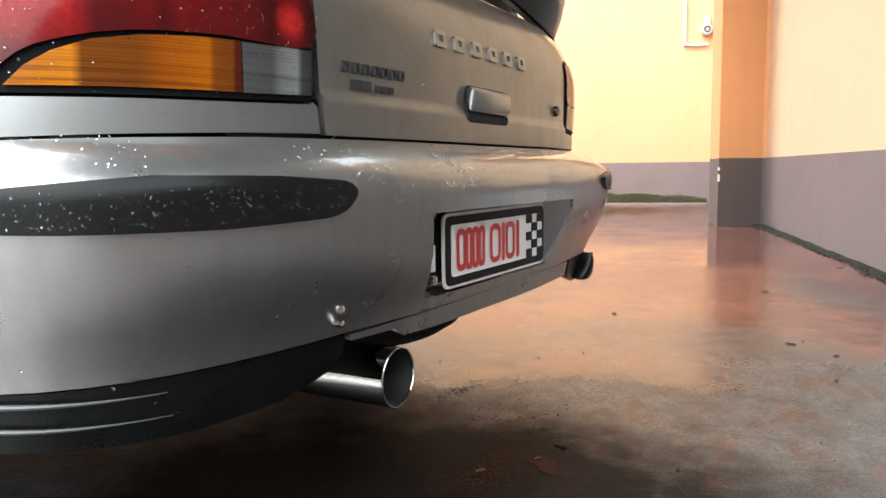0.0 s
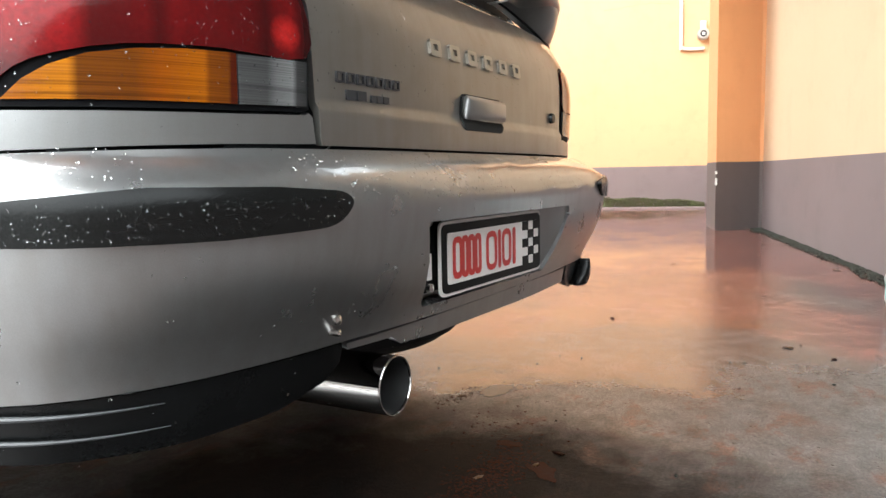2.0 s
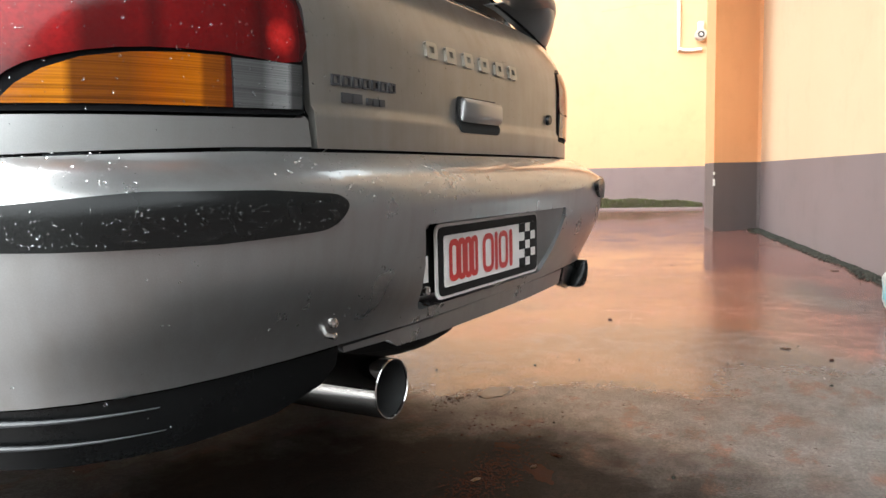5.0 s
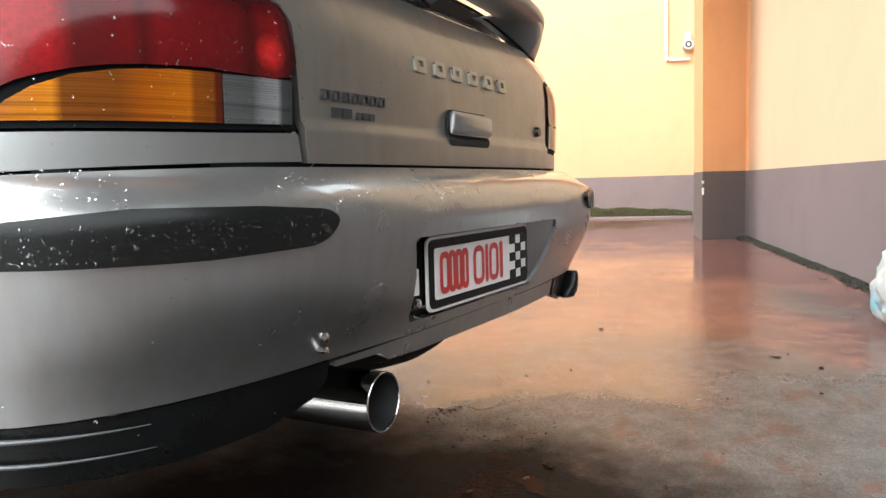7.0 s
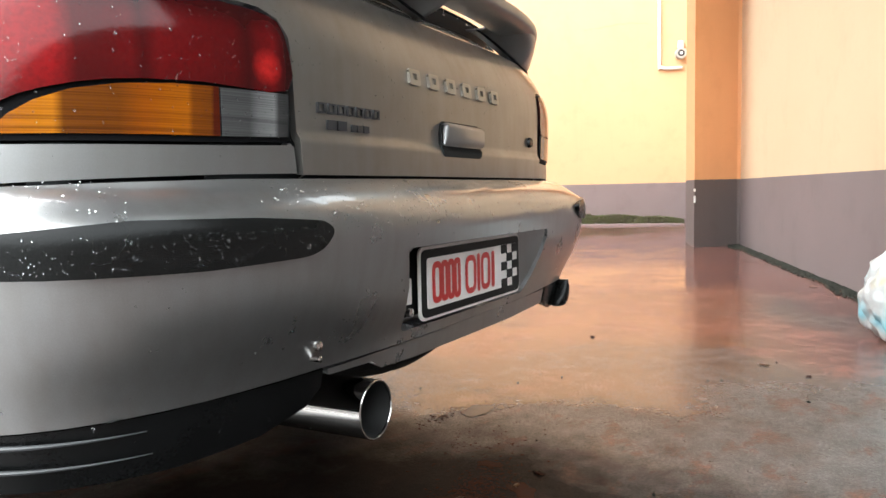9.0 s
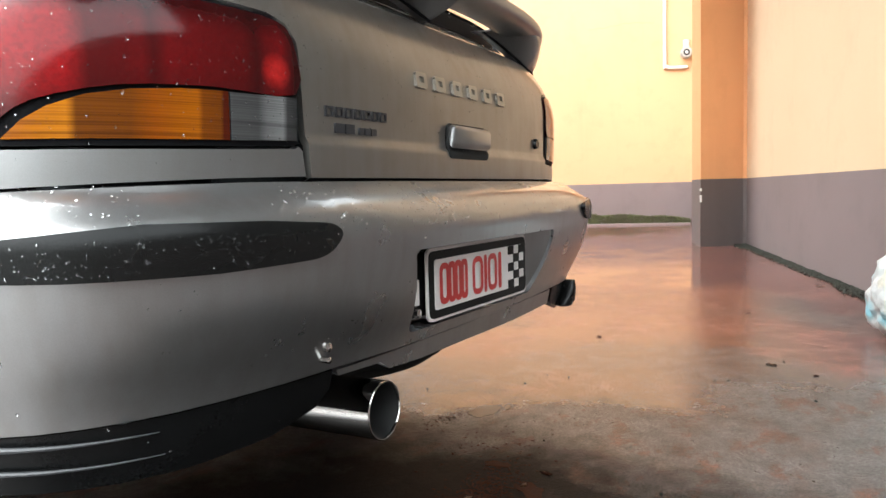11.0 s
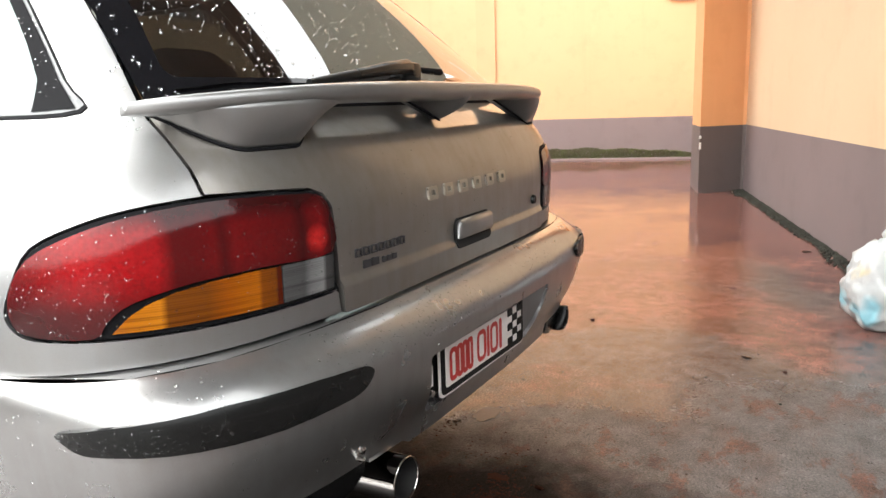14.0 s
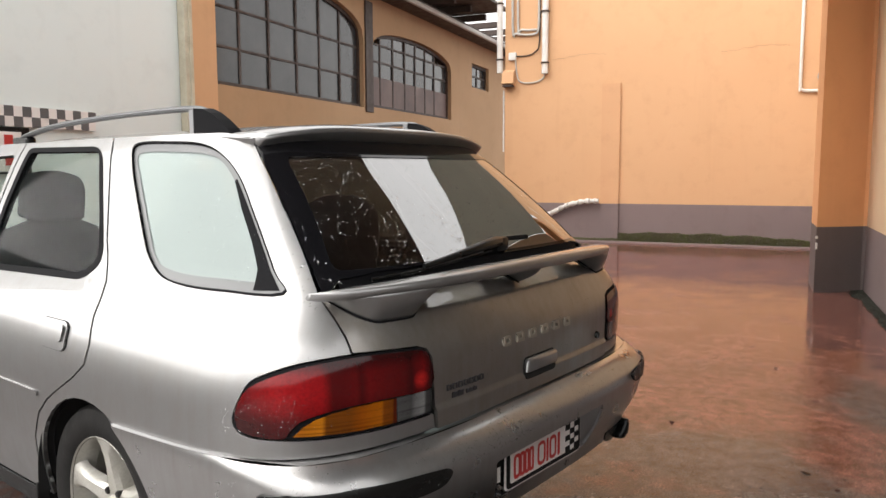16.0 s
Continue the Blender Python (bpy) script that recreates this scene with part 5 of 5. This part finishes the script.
make_seat(-0.36, 2.42, 0.48, 0.54)
make_seat(0.36, 2.42, 0.48, 0.54)
part("dashboard", block((-0.66, 2.85, 0.65), (0.66, 3.2, 0.95), 0.06), SEAT, car, "black dashboard", smooth=True)

# front of the car
def hood_at(x, y):
    return (x * (0.80 - 0.10 * max(0.0, (y - 3.4) / 0.8) ** 2), y, 0.955 - 0.13 * max(0.0, (y - 3.05) / 1.15) ** 1.6 - 0.05 * x * x)


sheet("bonnet", [(-1, 3.06), (1, 3.06), (1, 4.18), (-1, 4.18)], hood_at, PAINT, car, cell=(0.1, 0.1), depth=0.03, label="silver bonnet", away=(0, 3.5, 0.4))
sheet("windscreen", [(-1, 0), (1, 0), (1, 1), (-1, 1)], lambda a, b: (a * (0.70 - 0.15 * b), 3.08 - 0.72 * b - 0.06 * a * a, 0.95 + 0.45 * b - 0.03 * b * a * a), SIDE_GLASS, car, cell=(0.2, 0.2), depth=0, label="windscreen")
part("front_bumper", block((-0.83, 4.0, 0.24), (0.83, 4.30, 0.62), 0.10), PAINT, car, "silver front bumper", smooth=True)
part("grille", block((-0.45, 4.16, 0.63), (0.45, 4.24, 0.76), 0.02), BLACK_TRIM, car, "black grille")
for sign in (1, -1):
    part("headlamp", block((sign * 0.62 - 0.15, 4.08, 0.63), (sign * 0.62 + 0.15, 4.22, 0.77), 0.04), CLEAR_LENS, car, "clear headlamp", smooth=True)


# ---- things on the walls ----
def at_yard(ob):
    ob.matrix_world = YARD
    return ob


EAST = 11.25


def pipe(name, path, r, mat, label, clamps=(), sides=10):
    ob = at_yard(tagged(part(name, tube(path, r, sides), mat, None, label, smooth=True), category="pipe"))
    for p, axis in clamps:
        ring = lathe([(r * 1.05, -0.015), (r * 1.3, -0.015), (r * 1.3, 0.015), (r * 1.05, 0.015)], 14, axis)
        bmesh.ops.translate(ring, vec=p, verts=ring.verts)
        part("clamp", ring, IRON, ob)
    return ob


pipe("downpipe", [(EAST - 0.07, 3.90, z) for z in (6.1, 4.6, 3.15, 3.06)], 0.055, WHITE_PLASTIC, "white downpipe at the corner of the end wall", [((EAST - 0.07, 3.90, z), "Z") for z in (3.3, 4.3)])
pipe("downpipe", [(EAST - 0.07, 3.05, z) for z in (6.1, 4.6, 3.1, 3.01)], 0.058, WHITE_PLASTIC, "white plastic duct ending above the yard", [((EAST - 0.07, 3.05, z), "Z") for z in (3.2, 4.1)])
pipe("conduit", flowing([(EAST - 0.03, 3.67, 6.0), (EAST - 0.03, 3.67, 3.9), (EAST - 0.03, 3.60, 3.76), (EAST - 0.03, 3.40, 3.72), (EAST - 0.03, 3.22, 3.74), (EAST - 0.03, 3.18, 3.9), (EAST - 0.03, 3.18, 4.6)], 4, False), 0.022, PIPE, "grey looped conduit on the wall")
pipe("conduit", flowing([(EAST - 0.03, 3.57, 6.0), (EAST - 0.03, 3.57, 3.95), (EAST - 0.03, 3.50, 3.82), (EAST - 0.03, 3.22, 3.80)], 4, False), 0.022, PIPE, "grey looped conduit on the wall")
pipe("cable", flowing([(EAST - 0.02, 3.66, 3.36), (EAST - 0.02, 3.4, 3.35), (EAST - 0.02, 3.24, 3.42), (EAST - 0.02, 3.17, 3.6), (EAST - 0.02, 3.16, 4.6)], 4, False), 0.012, IRON, "thin grey cable looped on the wall", sides=6)
pipe("cable", flowing([(EAST - 0.02, 3.62, 3.3), (EAST - 0.02, 3.58, 3.0), (EAST - 0.02, 3.50, 2.88), (EAST - 0.02, 3.25, 2.87), (EAST - 0.02, 3.10, 2.93), (EAST - 0.02, 3.06, 3.02)], 4, False), 0.014, PIPE, "thin cable hanging to the duct", sides=6)
pipe("cable", [(EAST - 0.02, 3.84, z) for z in (2.75, 2.2, 1.7, 1.62)], 0.014, WHITE_PLASTIC, "pale cable down the wall corner", sides=6)
jb = at_yard(tagged(part("junction_box", block((EAST - 0.06, 3.60, 3.28), (EAST, 3.74, 3.42), 0.01), WHITE_PLASTIC, None, "small white junction box with cables"), category="junction box"))
part("lid", block((EAST - 0.066, 3.615, 3.295), (EAST - 0.06, 3.725, 3.405), 0.002), WHITE_PLASTIC, jb)
hood_box = at_yard(tagged(part("vent_cowl", loft([[(EAST, 3.62, 2.80), (EAST - 0.16, 3.62, 2.86), (EAST - 0.12, 3.62, 3.06), (EAST, 3.62, 3.12)], [(EAST, 3.84, 2.80), (EAST - 0.16, 3.84, 2.86), (EAST - 0.12, 3.84, 3.06), (EAST, 3.84, 3.12)]], True, caps=True), ORANGE, None, "orange painted cowl on the wall corner"), category="vent"))
part("mouth", block((EAST - 0.15, 3.635, 2.80), (EAST - 0.01, 3.825, 2.84), 0.005), IRON, hood_box, "dark open mouth")
at_yard(tagged(part("wall_tap", tube([(EAST, 3.70, 1.05), (EAST - 0.08, 3.70, 1.05), (EAST - 0.10, 3.70, 0.98)], 0.03, 8), WHITE_PLASTIC, None, "white capped pipe end on the wall", smooth=True), category="pipe"))
lag = flowing([(EAST - 0.08, 3.25, 0.22), (EAST - 0.08, 3.06, 0.40), (EAST - 0.08, 2.80, 0.55), (EAST - 0.08, 2.59, 0.65), (EAST - 0.08, 2.30, 0.72), (EAST - 0.08, 2.04, 0.73)], 6, False)
lagged = at_yard(tagged(part("lagged_pipe", tube(lag, [0.042 + 0.012 * math.sin(i * 2.3) for i in range(len(lag))], 10), WHITE_PLASTIC, None, "pipe wrapped in ragged white lagging", smooth=True), category="pipe"))
for i in range(2, len(lag) - 1, 4):
    ring = lathe([(0.05, -0.012), (0.058, 0.0), (0.05, 0.012)], 12, "Y")
    bmesh.ops.translate(ring, vec=lag[i], verts=ring.verts)
    part("band", ring, PIPE, lagged)
pipe("conduit", flowing([(EAST - 0.03, -1.47, 2.52), (EAST - 0.03, -1.25, 2.52), (EAST - 0.03, -1.14, 2.55), (EAST - 0.03, -1.12, 2.7), (EAST - 0.03, -1.12, 4.4), (EAST - 0.03, -1.12, 5.9)], 4, False), 0.026, WHITE_PLASTIC, "pale conduit bent round at its foot")
gauge = at_yard(tagged(part("gas_meter", lathe([(0.0005, EAST - 0.12), (0.075, EAST - 0.12), (0.09, EAST - 0.10), (0.09, EAST)], 24), PIPE, None, "round grey meter with a dark dial", smooth=True), category="meter"))
for o in (gauge,):
    o.matrix_world = YARD @ pose(0, -1.45, 2.74)
part("dial", lathe([(0.0005, EAST - 0.124), (0.05, EAST - 0.124), (0.052, EAST - 0.12)], 24), DARK_BADGE, gauge, "dark dial")
part("dial_centre", lathe([(0.0005, EAST - 0.127), (0.022, EAST - 0.127), (0.022, EAST - 0.12)], 20), WHITE, gauge, "white dial centre")
part("stub", tube([(EAST - 0.05, 0, 0.09), (EAST - 0.05, 0, 0.2)], 0.05, 12), WHITE_PLASTIC, gauge, smooth=True)
corner_strip = yard_block("trim_corner", (4.27, 5.10, -0.1), (4.40, 5.196, 7), CREAM_STRIP, 0.012, "peeling cream corner strip of the clad building", category="trim")
part("batten", block((4.33, 5.085, 0), (4.36, 5.103, 7), 0.004), CREAM_STRIP, corner_strip)
# hairline cracks
for v0, v1, z in ((1.98, 2.94, 3.29), (-0.94, 0.08, 3.25)):
    pts = [(EAST - 0.001, v0 + (v1 - v0) * t, z + 0.03 * math.sin(5 * t) + 0.008 * math.sin(31 * t)) for t in np.linspace(0, 1, 24)]
    at_yard(tagged(part("trim_crack", tube(pts, 0.0035, 4), TAN, None, "hairline crack in the plaster"), category="crack", kind="structure"))

# chequered sign on the pale front
sign_board = at_yard(tagged(part("sign_board", block((0.6, 5.15, 1.26), (2.42, 5.18, 1.645), 0.004), BLACK_INK, None, "white workshop sign with red shapes under chequers"), category="sign"))
part("face", block((0.62, 5.145, 1.28), (2.34, 5.15, 1.605), 0.003), WHITE, sign_board, "white face")
for u0, w in ((0.7, 0.2), (0.94, 0.2), (1.18, 0.2), (1.48, 0.26), (1.76, 0.06), (1.88, 0.24), (2.18, 0.08)):
    part("red_shape", block((u0, 5.140, 1.33), (u0 + w, 5.146, 1.58), 0.003), RED_INK, sign_board)
chequer = at_yard(tagged(part("chequered_strip", block((0.8, 5.165, 1.65), (3.12, 5.185, 1.82), 0.002), WHITE, None, "black and white chequered strip above the sign"), category="sign"))
for j in range(2):
    for i in range(28):
        if (i + j) % 2 == 0:
            part("dark_square", block((0.8 + i * 0.083, 5.162, 1.65 + j * 0.085), (0.883 + i * 0.083, 5.166, 1.735 + j * 0.085)), CHEQ, chequer)

# rubbish bag by the wall
bag_bm = bmesh.new()
bmesh.ops.create_icosphere(bag_bm, subdivisions=5, radius=0.24)
for v in bag_bm.verts:
    p = v.co.copy()
    fold = noise.fractal(p * 5 + Vector((3, 1, 7)), 0.9, 2.0, 5)
    crease = abs(noise.noise(p * 11)) * 0.03
    v.co += p.normalized() * (0.05 * fold - crease)
    v.co.z = max(-0.2, v.co.z * 1.05)
    if p.z > 0.17:
        v.co.x *= 0.75
        v.co.y *= 0.75
        v.co.z += 0.03
bag = part("rubbish_bag", bag_bm, BAG, None, "crumpled white plastic rubbish bag with blue print", smooth="all")
bag.matrix_world = YARD @ pose(1.83, -1.36, 0.160, 0, 0, 35) @ Matrix.Scale(0.79, 4)
tagged(bag, category="bag")
knot = bmesh.new()
bmesh.ops.create_icosphere(knot, subdivisions=3, radius=0.05)
for v in knot.verts:
    v.co += v.co.normalized() * 0.02 * noise.noise(v.co * 40)
    v.co.z = v.co.z * 1.4 + 0.27
part("knot", knot, BAG, bag, smooth="all")


# growth along the foot of the walls
def template(kind):
    bm = bmesh.new()
    if kind == "lump":
        bmesh.ops.create_icosphere(bm, subdivisions=1, radius=1)
    else:
        bmesh.ops.create_uvsphere(bm, u_segments=7, v_segments=4, radius=1)
    bm.verts.index_update()
    vs, fs = [v.co.copy() for v in bm.verts], [[v.index for v in f.verts] for f in bm.faces]
    bm.free()
    return vs, fs


LUMP, BEAD = template("lump"), template("bead")


def scattered(name, shape, poses, rough, mat, label, parent=None):
    """Many small copies of one shape, joined into one mesh."""
    vs, fs = shape
    allv, allf = [], []
    for m in poses:
        k = len(allv)
        allv += [m @ (v + Vector([random.uniform(-rough, rough) for _ in range(3)])) if rough else m @ v for v in vs]
        allf += [[k + i for i in f] for f in fs]
    me = bpy.data.meshes.new(name)
    me.from_pydata(allv, [], allf)
    me.polygons.foreach_set("use_smooth", [True] * len(me.polygons))
    me.materials.append(mat)
    ob = new(name, me)
    ob.parent = parent
    return tagged(ob, label, kind="stuff")


def clumps(name, points, size, mat, label):
    poses = [pose(x, y, z, 0, 0, random.uniform(0, 360)) @ Matrix.Diagonal((s * random.uniform(0.7, 1.6), s * random.uniform(0.7, 1.6), s * random.uniform(0.5, 1.0), 1)) for (x, y, z), s in zip(points, size)]
    ob = scattered(name, LUMP, poses, 0.25, mat, label)
    ob.matrix_world = YARD
    return tagged(ob, category=name)


pts, sizes = [], []
for i in range(9000):
    v = random.uniform(-1.5, 3.6)
    high = 0.06 + 0.13 * max(0, math.sin((v + 1.6) * 0.75)) ** 0.5 * (v < 1.7) + 0.03 * noise.noise(Vector((v * 3, 0, 0)))
    z = random.uniform(0.0, max(0.03, high))
    pts.append((EAST - 0.01 - 0.10 * random.random() * (1 - z / 0.3), v, z))
    sizes.append(random.uniform(0.006, 0.017))
clumps("moss", pts, sizes, MOSS, "green moss along the foot of the end wall")
pts, sizes = [], []
for i in range(2200):
    u = 1.2 + 5.6 * random.random() ** 0.8
    width = 0.09 + 0.06 * noise.noise(Vector((u * 1.5, 3, 0))) + 0.04 * (u > 6.2)
    pts.append((u, -1.58 + max(0.01, width) * random.random() ** 1.5, 0.004))
    sizes.append(random.uniform(0.005, 0.013))
clumps("dirt", pts, sizes, DIRT, "dark mossy dirt in the corner of wall and yard")
yard_block("kerb", (EAST - 0.16, -1.5, -0.1), (EAST - 0.002, 3.82, 0.03), PLINTH, 0.015, "low mossy concrete kerb below the end wall", category="kerb")


# litter on the yard
def leaf(x, y, size, turn, mat):
    bm = bmesh.new()
    n = 9
    rim = [(math.cos(a) * (1 + 0.25 * math.cos(5 * a)), 0.55 * math.sin(a)) for a in np.linspace(0, 2 * math.pi, n * 2, endpoint=False)]
    c = bm.verts.new((0, 0, 0.002))
    vs = [bm.verts.new((px * size, py * size, 0.001 + 0.15 * size * random.random() * abs(py))) for px, py in rim]
    for i in range(len(vs)):
        bm.faces.new((c, vs[i - 1], vs[i]))
    bmesh.ops.solidify(bm, geom=list(bm.faces), thickness=0.0012)
    ob = part("dead_leaf", bm, mat, None, "wet brown dead leaf on the concrete", smooth="all")
    ob.matrix_world = pose(x, y, 0.0015, 0, 0, turn)
    tagged(ob, category="leaf", group="litter on the yard")


for i, (x, y, s) in enumerate(((0.15, 0.05, 0.012), (0.23, 0.03, 0.016), (0.51, 0.41, 0.014), (1.74, 0.34, 0.018), (3.68, -0.46, 0.03), (1.36, -0.48, 0.015),
                               (1.47, -0.34, 0.022), (2.56, -0.16, 0.02), (3.14, 0.19, 0.02), (3.67, 0.48, 0.02), (0.04, 0.13, 0.012))):
    leaf(x, y, s, 70 * i, (LEAF, LEAF_RED)[i % 2])


def flake(x, y, size, mat, label, seed):
    bm = bmesh.new()

    def edge(a):
        return 0.85 + 0.5 * noise.noise(Vector((1.6 * math.cos(a), 1.6 * math.sin(a), seed))) + 0.25 * noise.noise(Vector((5 * math.cos(a), 5 * math.sin(a), seed)))

    ring = [(math.cos(a) * size * edge(a), math.sin(a) * size * 0.5 * edge(a + 9), 0.0) for a in np.linspace(0, 2 * math.pi, 34, endpoint=False)]
    f = bm.faces.new([bm.verts.new(p) for p in ring])
    out = bmesh.ops.extrude_face_region(bm, geom=[f])
    bmesh.ops.translate(bm, vec=(0, 0, 0.0006), verts=[g for g in out["geom"] if isinstance(g, bmesh.types.BMVert)])
    bmesh.ops.recalc_face_normals(bm, faces=bm.faces)
    ob = part("paint_flake", bm, mat, None, label)
    ob.matrix_world = pose(x, y, 0.001, 0, 0, 30 + seed * 50)
    tagged(ob, category="paint flake", group="litter on the yard")


flake(0.60, 0.35, 0.075, FLAKE, "pale lifted flake of floor paint", 3)
flake(0.13, 0.03, 0.06, RED_FLAKE, "worn patch of red floor paint", 11)
flake(0.24, 0.15, 0.035, RED_FLAKE, "worn patch of red floor paint", 12)
flake(0.66, 0.30, 0.025, FLAKE, "small pale flake of floor paint", 7)
gravel_points, gravel_sizes = [], []
random.seed(11)
for i in range(150):
    gravel_points.append((random.uniform(-0.5, 7), random.uniform(-1.5, 2.2), 0.001))
    gravel_sizes.append(random.uniform(0.0015, 0.005))
clumps("grit", gravel_points, gravel_sizes, DIRT, "loose grit on the wet concrete")


random.seed(23)
crumbs, crumb_sizes = [], []
for cx, cy, spread, many in ((0.08, 0.12, 0.085, 700), (0.50, 0.42, 0.06, 90), (0.30, 0.16, 0.12, 60), (0.28, 0.28, 0.09, 60)):
    for i in range(many):
        p = YARD.inverted() @ Vector((random.gauss(cx, spread), random.gauss(cy, spread * 0.4), 0.0012))
        crumbs.append(tuple(p))
        crumb_sizes.append(random.uniform(0.0008, 0.0032))
litter = scattered("leaf_litter", LUMP, [pose(x, y, z, 0, 0, random.uniform(0, 360)) @ Matrix.Diagonal((s * 1.6, s, s * 0.25, 1)) for (x, y, z), s in zip(crumbs, crumb_sizes)], 0.3, LEAF_RED, "reddish brown crumbled leaf litter")
litter.matrix_world = YARD
tagged(litter, category="litter")


# ---- rain on the car ----
def beads(name, fn, rows, n, parent, lift, small, big, seed):
    """Water drops scattered over a patch of a panel."""
    random.seed(seed)
    poses = []
    (a0, a1), (b0, b1) = rows
    for i in range(n):
        a, b = random.uniform(a0, a1), random.uniform(b0, b1)
        if noise.noise(Vector((a * 6, b * 6, seed))) < random.uniform(-0.5, 0.35):
            continue
        e = 1e-3
        p = Vector(fn(a, b))
        nn = (Vector(fn(a + e, b)) - Vector(fn(a - e, b))).cross(Vector(fn(a, b + e)) - Vector(fn(a, b - e))).normalized()
        if nn.dot(p - Vector((0, 2, 0.75))) < 0:
            nn.negate()
        r = small + (big - small) * random.random() ** 3
        turn = nn.to_track_quat("Z", "Y").to_matrix().to_4x4()
        poses.append(Matrix.Translation(p + nn * lift) @ turn @ Matrix.Diagonal((r, r * random.uniform(0.9, 1.5), r * 0.55, 1)))
    scattered(name, BEAD, poses, 0, WATER, "clear rain drops", parent)


beads("rain", body_at, ((-1.25, -0.66), (0.69, 0.86)), 620, car, 0.010, 0.0007, 0.0015, 1)
beads("rain", body_at, ((-1.05, 0.6), (0.66, 0.94)), 420, car, 0.001, 0.0006, 0.0013, 2)
beads("rain", bumper_at, ((-1.3, 0.6), (0.575, 0.64)), 1700, car, 0.001, 0.0006, 0.0017, 3)
beads("rain", bumper_at, ((-1.3, -0.4), (0.30, 0.57)), 90, car, 0.001, 0.001, 0.0022, 4)
beads("rain", bumper_at, ((-1.20, -0.72), (0.550, 0.584)), 380, car, 0.0078, 0.0006, 0.0012, 5)
beads("rain", body_at, ((-0.86, -0.15), (1.0, 1.33)), 1500, car, -0.003, 0.0008, 0.0020, 6)
beads("rain", body_at, ((-0.15, 0.8), (1.0, 1.33)), 900, car, -0.003, 0.0007, 0.0016, 16)
beads("rain", body_at, ((-1.0, -0.84), (0.95, 1.36)), 200, car, 0.001, 0.0015, 0.0035, 7)
beads("rain", body_at, ((-2.60, -1.83), (0.97, 1.34)), 2600, car, -0.004, 0.0007, 0.0017, 8)
beads("rain", body_at, ((-1.36, -0.98), (1.0, 1.34)), 420, car, 0.001, 0.0008, 0.0018, 9)
